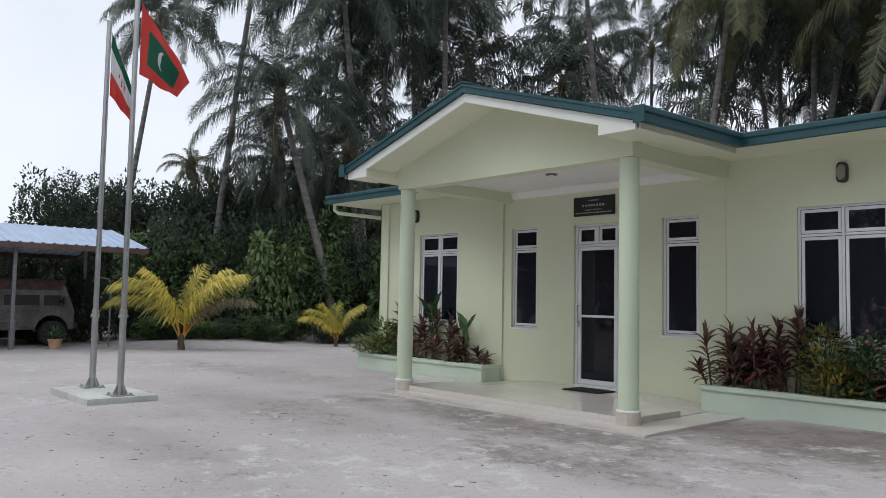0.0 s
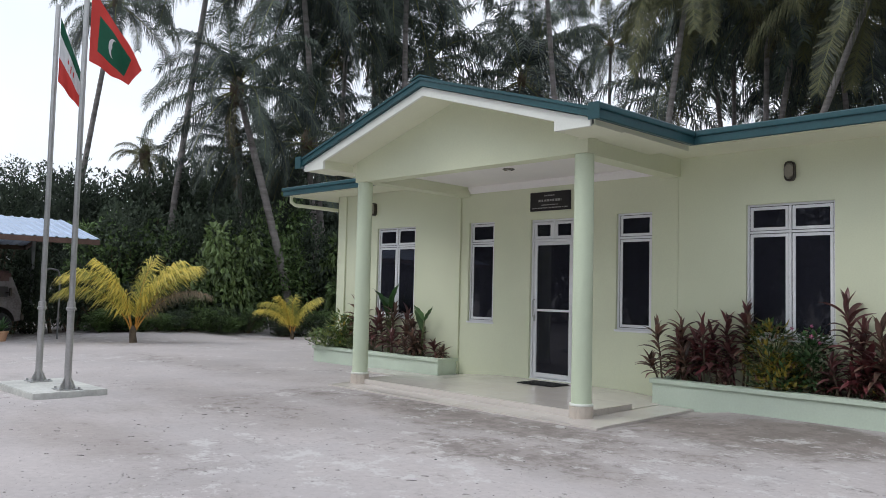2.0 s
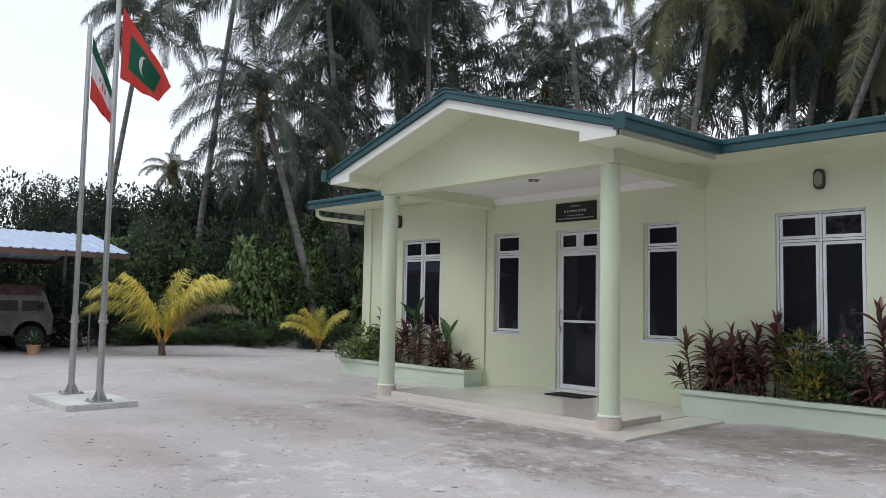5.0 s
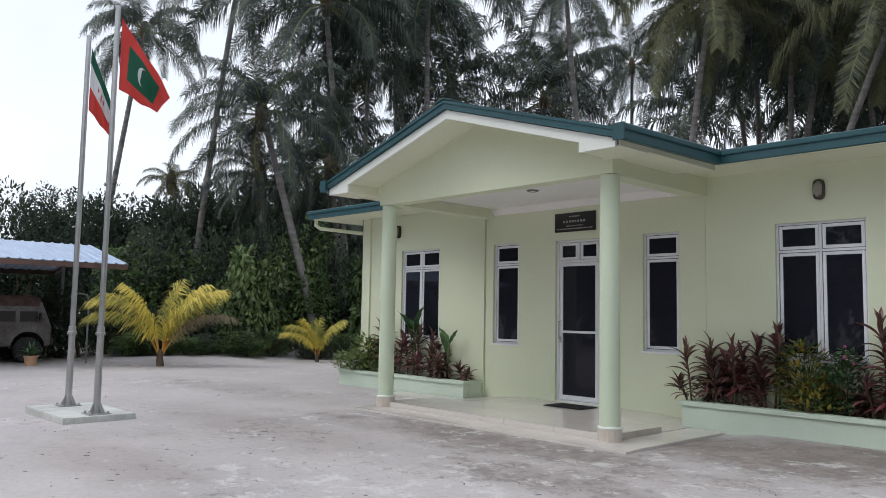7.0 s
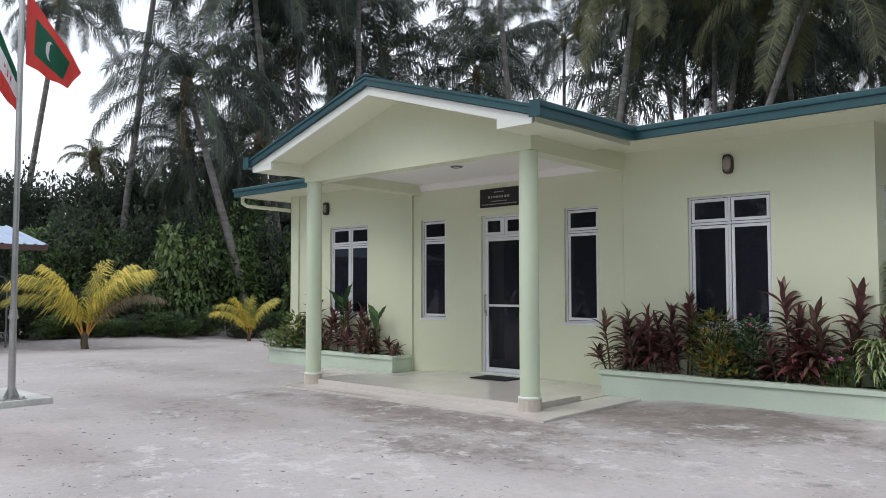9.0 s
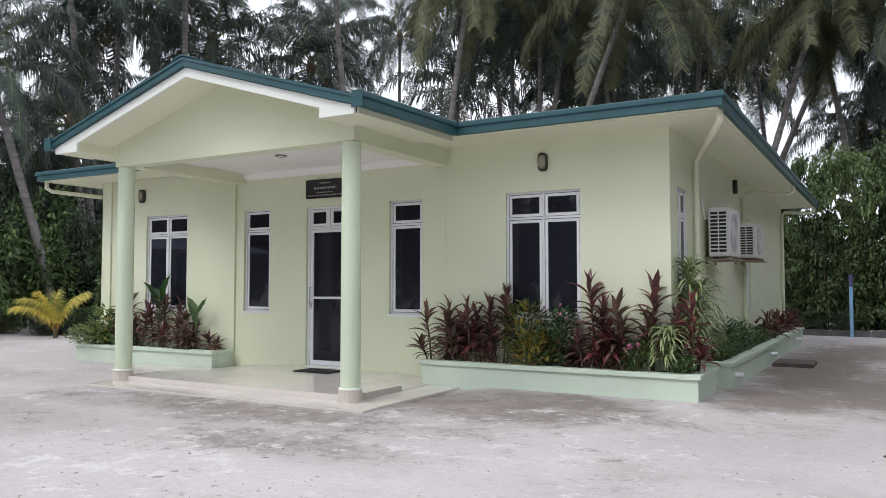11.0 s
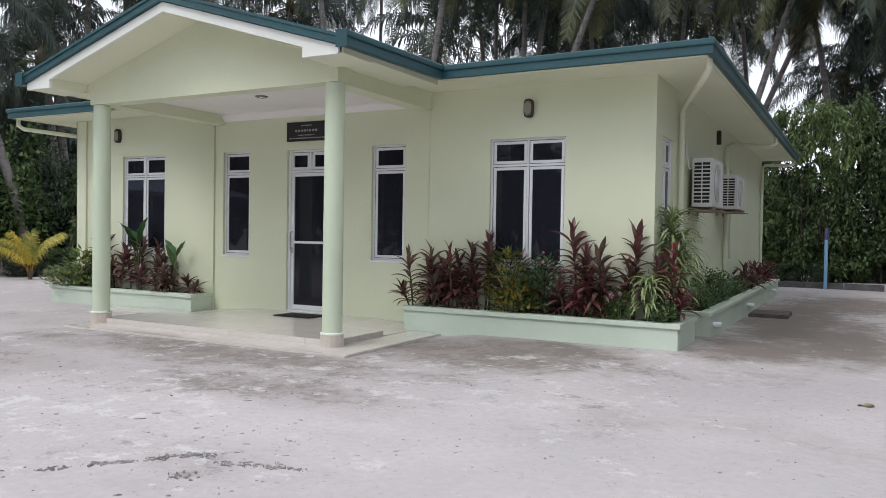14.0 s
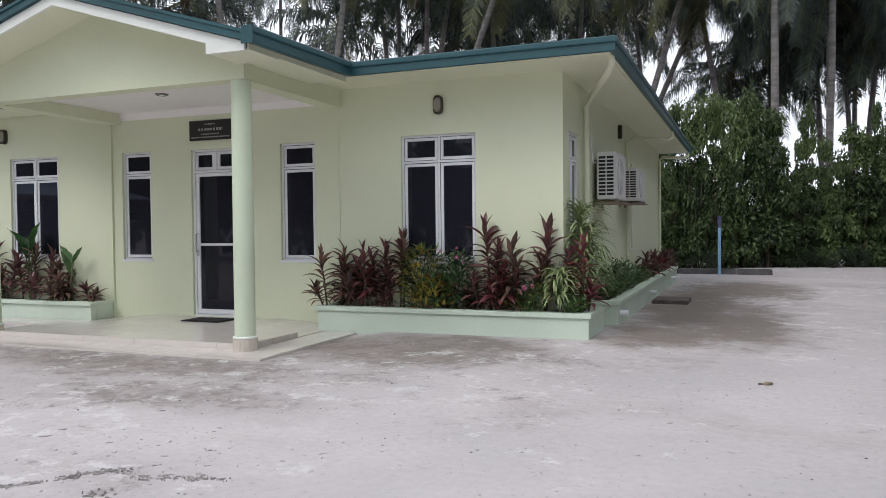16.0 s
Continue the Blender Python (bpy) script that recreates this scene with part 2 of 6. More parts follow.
def ground_mat():
    m = mat("pale_coral_sand_ground", (0.518, 0.472, 0.466), 0.92, var=0.08, scale=0.5, fine=16, bump=0.3, dark=(0.412, 0.378, 0.376))
    n, l = m.node_tree.nodes, m.node_tree.links
    b = n["Principled BSDF"]
    base = b.inputs["Base Color"].links[0].from_socket
    co = n["Texture Coordinate"].outputs["Object"]

    def grain(scale, stretch=(1, 1, 1), detail=8, rough=0.7):
        mp = n.new("ShaderNodeMapping")
        mp.inputs["Scale"].default_value = stretch
        mp.inputs["Rotation"].default_value = (0, 0, 0.5)
        t = n.new("ShaderNodeTexNoise")
        t.inputs["Scale"].default_value, t.inputs["Detail"].default_value, t.inputs["Roughness"].default_value = scale, detail, rough
        l.new(co, mp.inputs["Vector"])
        l.new(mp.outputs[0], t.inputs["Vector"])
        return t.outputs["Fac"]

    def spread(value, lo, hi, amount=1.0):
        r = n.new("ShaderNodeMapRange")
        r.inputs["From Min"].default_value, r.inputs["From Max"].default_value, r.inputs["To Max"].default_value = lo, hi, amount
        l.new(value, r.inputs["Value"])
        return r.outputs[0]

    def calc(op, a, c, d=None):
        k = n.new("ShaderNodeMath")
        k.operation = op
        for i, v in enumerate((a, c, d)):
            if isinstance(v, (int, float)):
                k.inputs[i].default_value = v
            elif v is not None:
                l.new(v, k.inputs[i])
        return k.outputs[0]

    def over(under, fac, col):
        x = n.new("ShaderNodeMix")
        x.data_type = "RGBA"
        x.inputs[7].default_value = (*col, 1)
        l.new(fac, x.inputs[0])
        l.new(under, x.inputs[6])
        return x.outputs[2]

    # where the yard stays damp, and the darker ground under the shed: soft rounds with ragged edges
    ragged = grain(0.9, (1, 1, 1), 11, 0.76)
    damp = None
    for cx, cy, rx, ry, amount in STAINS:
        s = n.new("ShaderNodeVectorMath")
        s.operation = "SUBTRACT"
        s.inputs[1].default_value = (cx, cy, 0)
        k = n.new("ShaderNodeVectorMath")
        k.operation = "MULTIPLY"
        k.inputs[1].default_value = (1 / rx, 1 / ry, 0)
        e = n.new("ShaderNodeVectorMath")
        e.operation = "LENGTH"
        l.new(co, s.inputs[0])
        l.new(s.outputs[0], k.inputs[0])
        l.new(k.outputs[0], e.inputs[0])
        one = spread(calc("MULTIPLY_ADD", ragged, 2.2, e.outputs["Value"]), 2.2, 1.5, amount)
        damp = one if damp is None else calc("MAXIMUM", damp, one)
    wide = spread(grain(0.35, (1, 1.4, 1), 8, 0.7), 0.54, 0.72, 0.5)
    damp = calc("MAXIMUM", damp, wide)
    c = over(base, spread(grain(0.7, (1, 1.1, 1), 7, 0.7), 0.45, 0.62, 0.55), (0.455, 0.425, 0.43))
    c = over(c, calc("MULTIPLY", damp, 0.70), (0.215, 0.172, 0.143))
    quiet = calc("MULTIPLY", spread(grain(0.28, (1, 1, 1), 4, 0.6), 0.56, 0.44), 0.07)
    fine = grain(3.2, (1, 1, 1), 12, 0.80)
    c = over(c, spread(calc("SUBTRACT", calc("MULTIPLY_ADD", damp, 0.15, fine), quiet), 0.55, 0.65, 0.72), (0.200, 0.175, 0.160))
    c = over(c, spread(calc("SUBTRACT", calc("SUBTRACT", grain(2.6, (1, 1.1, 1), 12, 0.80), quiet), calc("MULTIPLY", damp, 0.02)), 0.53, 0.57, 0.7), (0.63, 0.61, 0.60))
    c = over(c, spread(grain(8.0, (1, 1, 1), 8, 0.78), 0.60, 0.66, 0.5), (0.22, 0.20, 0.19))
    c = over(c, spread(grain(30.0, (1, 1, 1), 5, 0.7), 0.60, 0.68, 0.5), (0.19, 0.17, 0.16))
    l.new(c, b.inputs["Base Color"])
    bp = n["Bump"]
    bp.inputs["Strength"].default_value = 0.5
    l.new(fine, bp.inputs["Height"])
    return m


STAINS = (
    # the first round darkens the ground under the shed roof
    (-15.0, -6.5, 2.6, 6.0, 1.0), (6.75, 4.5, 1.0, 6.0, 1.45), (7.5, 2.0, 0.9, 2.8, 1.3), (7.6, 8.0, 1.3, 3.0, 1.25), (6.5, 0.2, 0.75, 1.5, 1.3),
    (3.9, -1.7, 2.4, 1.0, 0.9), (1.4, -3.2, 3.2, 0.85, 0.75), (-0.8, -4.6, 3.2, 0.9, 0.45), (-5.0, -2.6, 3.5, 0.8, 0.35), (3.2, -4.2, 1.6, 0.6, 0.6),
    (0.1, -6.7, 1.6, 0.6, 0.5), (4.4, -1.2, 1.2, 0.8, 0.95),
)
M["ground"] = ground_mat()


def build_ground():
    bm = bmesh.new()
    xs = [-600, -300, -150, -80, -50, -35, -25] + [-20 + 0.3 * i for i in range(118)] + [16 + i * 2 for i in range(6)] + [35, 60, 120, 300, 600]
    ys = [-600, -300, -150, -80, -40, -20] + [-14 + 0.3 * i for i in range(107)] + [20, 26, 36, 60, 120, 300, 600]
    rows = [[bm.verts.new((x, y, ground_height(x, y))) for x in xs] for y in ys]
    for r, q in zip(rows, rows[1:]):
        for i in range(len(xs) - 1):
            bm.faces.new((r[i], r[i + 1], q[i + 1], q[i]))
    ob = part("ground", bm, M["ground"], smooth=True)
    tagged(ob, "pale compacted coral sand yard with damp dark stains", "ground", kind="structure")


build_ground()

# ---- the building ----
YP, YW = -0.17, -0.20            # faces of the porch wall and of the two wings
XL, XR, YB = -4.62, 5.53, 10.40  # left, right and back walls
SOF = 3.17                       # soffit height
AX = 0.53                        # middle line of the gable
house = thing("office_building", "single-storey pale green rendered office with sea-green eaves and gabled porch", "building")


def window(name, axis, at, a0, a1, z0, z1, split, cols, parent, depth=0.055):
    """A white aluminium window: outer frame, mullion, transom, sashes with dark glass, and a thin sill."""
    w = new(name)
    w.parent = parent
    tagged(w, "white aluminium window with dark tinted panes")

    def b(bm, a, c, za, zb, d0, d1, bev=0.004):
        if axis == "y":
            box(bm, a, c, at + d0, at + d1, za, zb, bev)
        else:
            box(bm, at - d1, at - d0, a, c, za, zb, bev)
    f = 0.024
    bm = bmesh.new()
    b(bm, a0, a0 + f, z0, z1, 0, depth)
    b(bm, a1 - f, a1, z0, z1, 0, depth)
    b(bm, a0 + f, a1 - f, z1 - f, z1, 0, depth)
    b(bm, a0 + f, a1 - f, z0, z0 + f, 0, depth)
    b(bm, a0 + f, a1 - f, split - 0.014, split + 0.014, 0, depth)
    edges = [a0 + f + (a1 - a0 - 2 * f) * i / cols for i in range(cols + 1)]
    for e in edges[1:-1]:
        b(bm, e - 0.014, e + 0.014, z0 + f, split - 0.014, 0.001, depth)
        b(bm, e - 0.014, e + 0.014, split + 0.014, z1 - f, 0.001, depth)
    part("window_frame", bm, M["alu"], w)
    bm = bmesh.new()
    b(bm, a0 - 0.02, a1 + 0.02, z0 - 0.03, z0, -0.05, depth, 0.004)
    part("window_sill", bm, M["alu"], w)
    for i in range(cols):
        l = edges[i] + (0.014 if i else 0)
        r = edges[i + 1] - (0.014 if i < cols - 1 else 0)
        for za, zb in ((z0 + f, split - 0.014), (split + 0.014, z1 - f)):
            s, g = 0.037, 0.007
            bm = bmesh.new()
            la, ra, ba, ta = l + g, r - g, za + g, zb - g
            b(bm, la, la + s, ba, ta, 0.012, depth - 0.012)
            b(bm, ra - s, ra, ba, ta, 0.012, depth - 0.012)
            b(bm, la + s, ra - s, ta - s, ta, 0.012, depth - 0.012)
            b(bm, la + s, ra - s, ba, ba + s, 0.012, depth - 0.012)
            part("sash", bm, M["alu"], w)
            bm = bmesh.new()
            b(bm, l, la + 0.004, za, zb, 0.020, 0.040, 0)
            b(bm, ra - 0.004, r, za, zb, 0.020, 0.040, 0)
            b(bm, la + 0.004, ra - 0.004, za, ba + 0.004, 0.020, 0.040, 0)
            b(bm, la + 0.004, ra - 0.004, ta - 0.004, zb, 0.020, 0.040, 0)
            part("gasket", bm, M["gasket"], w, "dark rubber gasket")
            bm = bmesh.new()
            b(bm, la + s - 0.004, ra - s + 0.004, ba + s - 0.004, ta - s + 0.004, 0.022, 0.026, 0)
            pane = part("pane", bm, M["glass"], w, "dark tinted glass pane")
            pane.visible_shadow = False
    return w


Z0, ZT, ZS = 0.915, 2.51, 2.175
PW = (-1.193, -0.646, 1.596, 2.142)
WINS = [("y", -0.165, -3.475, -2.452, 2), ("y", -0.13, PW[0], PW[1], 1), ("y", -0.13, PW[2], PW[3], 1), ("y", -0.165, 3.430, 4.442, 2)]
for axis, at, a, b, cols in WINS:
    window("window", axis, at, a, b, Z0, ZT, ZS, cols, house)
window("window", "x", XR - 0.035, 0.16, 0.78, Z0, ZT, ZS, 2, house)
window("window", "x", XR - 0.035, 5.15, 5.75, Z0, ZT, ZS, 1, house)

DOOR = (0.086, 0.878, 0.105, 2.496)
bm = bmesh.new()
pierced(bm, "y", YW, 0.2, XL, -1.37, -0.1, 3.25, [(-3.475, -2.452, Z0, ZT)])
part("wing_wall", bm, M["wall"], house)
bm = bmesh.new()
pierced(bm, "y", YW, 0.2, 2.54, XR, -0.1, 3.25, [(3.430, 4.442, Z0, ZT)])
part("wing_wall", bm, M["wall"], house)
bm = bmesh.new()
pierced(bm, "y", YP, 0.2, -1.360, 2.521, -0.1, 3.25, [(PW[0], PW[1], Z0, ZT), DOOR, (PW[2], PW[3], Z0, ZT)])
part("porch_wall", bm, M["wall"], house)
for a, b in ((-1.369, -1.361), (2.522, 2.539)):
    bm = bmesh.new()
    box(bm, a, b, YP + 0.005, YP + 0.19, -0.1, 3.25)
    part("wall_joint", bm, M["wall"], house)
bm = bmesh.new()
pierced(bm, "x", XR, -0.2, 0.0, YB, -0.1, 3.25, [(0.16, 0.78, Z0, ZT), (5.15, 5.75, Z0, ZT)])
part("side_wall", bm, M["wall"], house)
bm = bmesh.new()
box(bm, XL, XL + 0.2, 0.0, YB, -0.1, 3.25)
part("side_wall", bm, M["wall"], house)
bm = bmesh.new()
box(bm, XL, XR, YB, YB + 0.2, -0.1, 3.25)
part("rear_wall", bm, M["wall"], house)
bm = bmesh.new()
box(bm, XL - 0.03, XL + 0.23, YW - 0.03, YW - 0.001, -0.1, SOF, 0.006)
box(bm, XL - 0.03, XL - 0.001, YW - 0.03, YW + 0.25, -0.1, SOF, 0.006)
part("corner_pilaster", bm, M["wall"], house)
bm = bmesh.new()
box(bm, XL + 0.2, XR - 0.2, 0.04, YB, 0.0, 0.09)
box(bm, XL + 0.2, XR - 0.2, 3.4, 3.5, 0.1, 3.2)
part("interior_shell", bm, M["room"], house)
bm = bmesh.new()
box(bm, XL + 0.2, XR - 0.2, 0.0, YB, 2.95, 3.0)
part("interior_ceiling", bm, M["room"], house)

# door: white frame, one glazed leaf, two small panes above
door = new("door")
door.parent = house
tagged(door, "closed white aluminium door with dark tinted glass")
d0, d1, dz0, dz1 = DOOR
DY = -0.12
bm = bmesh.new()
for a, c, za, zb in ((d0, d0 + 0.04, dz0, dz1), (d1 - 0.04, d1, dz0, dz1), (d0 + 0.04, d1 - 0.04, dz1 - 0.03, dz1), (d0 + 0.04, d1 - 0.04, 2.165, 2.20), (d0 + 0.38, d0 + 0.42, 2.20, dz1 - 0.03)):
    box(bm, a, c, DY - 0.012, DY + 0.06, za, zb, 0.004)
box(bm, d0, d1, DY - 0.03, DY + 0.08, 0.085, dz0 + 0.02, 0.004)
part("door_frame", bm, M["alu"], door)
for a, c in ((d0 + 0.04, d0 + 0.38), (d0 + 0.42, d1 - 0.04)):
    bm = bmesh.new()
    za, zb, s = 2.206, dz1 - 0.036, 0.04
    a, c = a + 0.005, c - 0.005
    box(bm, a, a + s, DY, DY + 0.045, za, zb, 0.004)
    box(bm, c - s, c, DY, DY + 0.045, za, zb, 0.004)
    box(bm, a + s, c - s, DY, DY + 0.045, za, za + s, 0.004)
    box(bm, a + s, c - s, DY, DY + 0.045, zb - s, zb, 0.004)
    part("fanlight_sash", bm, M["alu"], door)
    bm = bmesh.new()
    box(bm, a + s - 0.004, c - s + 0.004, DY + 0.02, DY + 0.026, za + s - 0.004, zb - s + 0.004)
    part("pane", bm, M["glass"], door).visible_shadow = False
bm = bmesh.new()
la, lc, za, zb = d0 + 0.045, d1 - 0.045, dz0 + 0.025, 2.16
for a, c, p, q in ((la, la + 0.055, za, zb), (lc - 0.055, lc, za, zb), (la + 0.055, lc - 0.055, zb - 0.05, zb), (la + 0.055, lc - 0.055, za, za + 0.07), (la + 0.055, lc - 0.055, 1.115, 1.150)):
    box(bm, a, c, DY - 0.005, DY + 0.042, p, q, 0.004)
part("door_leaf", bm, M["alu"], door)
for p, q in ((za + 0.07, 1.115), (1.150, zb - 0.05)):
    bm = bmesh.new()
    box(bm, la + 0.05, lc - 0.05, DY + 0.016, DY + 0.022, p - 0.004, q + 0.004)
    part("pane", bm, M["glass"], door).visible_shadow = False
bm = bmesh.new()
hx = la + 0.022
tube(bm, [(hx, DY - 0.005, 1.02), (hx, DY - 0.05, 1.03), (hx + 0.004, DY - 0.055, 1.09), (hx + 0.004, DY - 0.055, 1.22), (hx, DY - 0.05, 1.28), (hx, DY - 0.005, 1.29)], 0.009, 8)
box(bm, hx - 0.018, hx + 0.018, DY - 0.012, DY - 0.003, 0.97, 1.06, 0.003)
part("door_handle", bm, M["steel"], door, "bent steel pull handle", True)

# columns
for cx in (2.50, -1.33):
    col = new("column")
    col.parent = house
    tagged(col, "round pale green porch column on a tiled foot")
    bm = bmesh.new()
    lathe(bm, [(0.112, 0.185), (0.112, 0.9), (0.110, 1.8), (0.108, 2.93)], 36, (cx, -2.27))
    part("shaft", bm, M["column"], col, smooth=True)
    bm = bmesh.new()
    lathe(bm, [(0.112, 0.162), (0.130, 0.164), (0.134, 0.176), (0.130, 0.186), (0.112, 0.19)], 36, (cx, -2.27))
    part("collar", bm, M["trim"], col, "thin white collar ring", True)
    for k in range(14):
        bm = bmesh.new()
        a0, a1 = 2 * math.pi * (k + 0.012) / 14, 2 * math.pi * (k + 0.988) / 14
        pts = [(cx + r * math.cos(a), -2.27 + r * math.sin(a)) for r, a in ((0.105, a0), (0.131, a0), (0.133, (a0 + a1) / 2), (0.131, a1), (0.105, a1))]
        prism(bm, pts, "z", 0.02, 0.162)
        part("tile", bm, M["granite"], col)
    bm = bmesh.new()
    lathe(bm, [(0.126, 0.0), (0.126, 0.16)], 28, (cx, -2.27))
    part("core", bm, M["grout"], col)

# porch beams and gable
SL = 0.300


def slope(x, top):
    return top - SL * abs(x - AX)


bm = bmesh.new()
pts = [(-1.44, 2.935), (2.61, 2.935), (2.61, slope(2.61, 3.82)), (AX, 3.82), (-1.44, slope(-1.44, 3.82))]
prism(bm, pts, "y", -2.37, -2.17)
part("gable_wall", bm, M["wall"], house)
for a, b in ((2.33, 2.565), (-1.395, -1.16)):
    bm = bmesh.new()
    box(bm, a, b, -2.169, YW - 0.001, 2.936, 3.2)
    part("porch_beam", bm, M["wall"], house)
bm = bmesh.new()
box(bm, -1.16, 2.33, -2.169, YP - 0.001, 3.09, 3.13)
part("porch_ceiling", bm, M["ceiling"], house, "white porch ceiling board")
bm = bmesh.new()
prism(bm, [(YP - 0.002, 2.985), (YP - 0.030, 2.985), (YP - 0.04, 3.0), (YP - 0.085, 3.06), (YP - 0.085, 3.089), (YP - 0.002, 3.089)], "x", -1.159, 2.329)
part("coving", bm, M["ceiling"], house, "white plaster coving")

# barge boards, boxed ends, capping
bm = bmesh.new()
for s in (1, -1):
    xe, xb = AX + s * 2.483, AX + s * 2.03
    pts = [(AX, 3.905), (AX, 3.795), (xb, 3.795 - SL * 2.03), (xb, 3.077), (xe, 3.077), (xe, 3.905 - SL * 2.483)]
    prism(bm, pts, "y", -2.92, -2.885)
part("barge_board", bm, M["trim"], house, "white barge board with boxed ends")
for s in (1, -1):
    xe = AX + s * 2.56
    bm = bmesh.new()
    prism(bm, [(AX, 4.015), (AX, 3.912), (xe, 3.912 - SL * 2.56), (xe, 4.015 - SL * 2.56)], "y", -2.965, -2.87)
    part("barge_capping", bm, M["green"], house, "sea-green metal verge capping")
    bm = bmesh.new()
    prism(bm, [(AX, 4.018), (AX, 3.985), (xe, 3.985 - SL * 2.56), (xe, 4.018 - SL * 2.56)], "y", -2.98, -2.966)
    part("barge_lip", bm, M["green"], house, "sea-green metal verge lip")
bm = bmesh.new()
for s in (1, -1):
    prism(bm, [(AX, 4.05), (AX, 4.03), (AX + s * 0.16, 3.985), (AX + s * 0.16, 4.0)], "y", -2.99, 3.0)
part("ridge_cap", bm, M["green"], house)

# soffits
def soffit(name, label, *boxes):
    bm = bmesh.new()
    for b in boxes:
        box(bm, *b)
    part(name, bm, M["soffit"], house, label)


for s in (1, -1):
    bm = bmesh.new()
    prism(bm, [(AX, 3.83), (AX, 3.81), (AX + s * 2.03, 3.81 - SL * 2.03), (AX + s * 2.03, 3.83 - SL * 2.03)], "y", -2.884, -2.371)
    part("gable_soffit", bm, M["soffit"], house, "cream sloping gable soffit")
    x0, x1 = sorted((AX + s * 2.03, AX + s * (2.52 if s > 0 else 2.50)))
    soffit("boxed_end", "cream boxed eaves end", (x0, x1, -2.884, -2.371, 3.085, 3.10))
    x0, x1 = sorted((AX + s * 2.03, AX + s * 2.042))
    soffit("end_cheek", "", (x0, x1, -2.884, -2.371, 3.1, 3.91 - SL * 2.03))
    x0, x1 = sorted((AX + s * 2.03, AX + s * 1.955))
    soffit("end_return", "", (x0, x1, -2.3705, -2.30, 3.087, 3.42))
    x0, x1 = (2.566, AX + 2.52) if s > 0 else (AX - 2.50, -1.396)
    soffit("porch_soffit", "cream boarded porch soffit", (x0, x1, -2.37, -1.0, 3.108, 3.121))
EX0, EX1, EY0, EY1 = -5.33, 6.20, -0.95, 11.1
for x0, x1, y0, y1 in ((EX0, -1.396, EY0, YW - 0.031), (2.566, EX1, EY0, YW - 0.001), (XR + 0.001, EX1, YW - 0.001, EY1), (EX0, XL - 0.031, YW - 0.031, EY1), (XL, XR, YB + 0.201, EY1)):
    bm = bmesh.new()
    box(bm, x0, x1, y0, y1, SOF, SOF + 0.015)
    part("eaves_soffit", bm, M["soffit"], house, "cream boarded eaves soffit")

# roof planes
bm = bmesh.new()
ex0, ex1, ey0, ey1, ez, pitch = -5.36, 6.23, -0.98, 11.14, 3.30, 0.176
half = (ex1 - ex0) / 2
rz = ez + pitch * half
v = [bm.verts.new(p) for p in ((ex0, ey0, ez), (ex1, ey0, ez), (ex1, ey1, ez), (ex0, ey1, ez), ((ex0 + ex1) / 2, ey0 + half, rz), ((ex0 + ex1) / 2, ey1 - half, rz))]
for f in ((0, 1, 4), (1, 2, 5, 4), (2, 3, 5), (3, 0, 4, 5)):
    bm.faces.new([v[i] for i in f])
out = bmesh.ops.extrude_face_region(bm, geom=bm.faces[:])
bmesh.ops.translate(bm, verts=[g for g in out["geom"] if isinstance(g, bmesh.types.BMVert)], vec=(0, 0, -0.03))
part("main_roof", bm, M["roof"], house, "low-pitched sea-green sheet roof")
bm = bmesh.new()
for s in (1, -1):
    prism(bm, [(AX, 3.99), (AX, 3.95), (AX + s * 2.55, 3.95 - SL * 2.55), (AX + s * 2.55, 3.99 - SL * 2.55)], "y", -2.96, 3.2)
part("porch_roof", bm, M["roof"], house, "sea-green sheet porch roof")


def sweep(bm, path, profile):
    """A profile of (outward, z) rows along a path of (x, y) or (x, y, drop); outward is to the path's left."""
    pts = [Vector(p[:2]) for p in path]
    drops = [p[2] if len(p) > 2 else 0.0 for p in path]
    rings = []
    for i, p in enumerate(pts):
        n = []
        for a, b in ((i - 1, i), (i, i + 1)):
            if a >= 0 and b < len(pts):
                d = (pts[b] - pts[a]).normalized()
                n.append(Vector((-d.y, d.x)))
        m = n[0] if len(n) == 1 else (n[0] + n[1]) / (1 + n[0].dot(n[1]))
        rings.append([bm.verts.new((p.x + m.x * o, p.y + m.y * o, z - drops[i])) for o, z in profile])
    k = len(profile)
    for r, q in zip(rings, rings[1:]):
        for j in range(k):
            bm.faces.new((r[j], r[(j + 1) % k], q[(j + 1) % k], q[j]))
    bm.faces.new(rings[0])
    bm.faces.new(rings[-1][::-1])


PROFILE = [(-0.13, 3.325), (-0.13, 3.19), (-0.035, 3.172), (-0.022, 3.182), (-0.022, 3.268), (-0.002, 3.272), (0.0, 3.285), (0.0, 3.325), (-0.008, 3.335), (-0.03, 3.335), (-0.03, 3.28), (-0.10, 3.20), (-0.12, 3.325)]
for path in ([(6.29, 11.2, 0.012), (6.29, -1.04, 0.012), (3.185, -1.04, 0.018), (3.165, -2.985, 0.045)], [(-2.085, -2.985, 0.045), (-2.10, -1.04, 0.018), (-5.42, -1.04, 0.012), (-5.42, 11.2, 0.012), (6.28, 11.2, 0.012)]):
    bm = bmesh.new()
    sweep(bm, path, PROFILE)
    part("gutter", bm, M["green"], house, "sea-green metal box gutter")
for a, b in ((3.03, 3.17), (-2.09, -1.95)):
    bm = bmesh.new()
    box(bm, a, b, -2.995, -2.984, 3.12, 3.295, 0.003)
    part("gutter_end_cap", bm, M["green"], house)

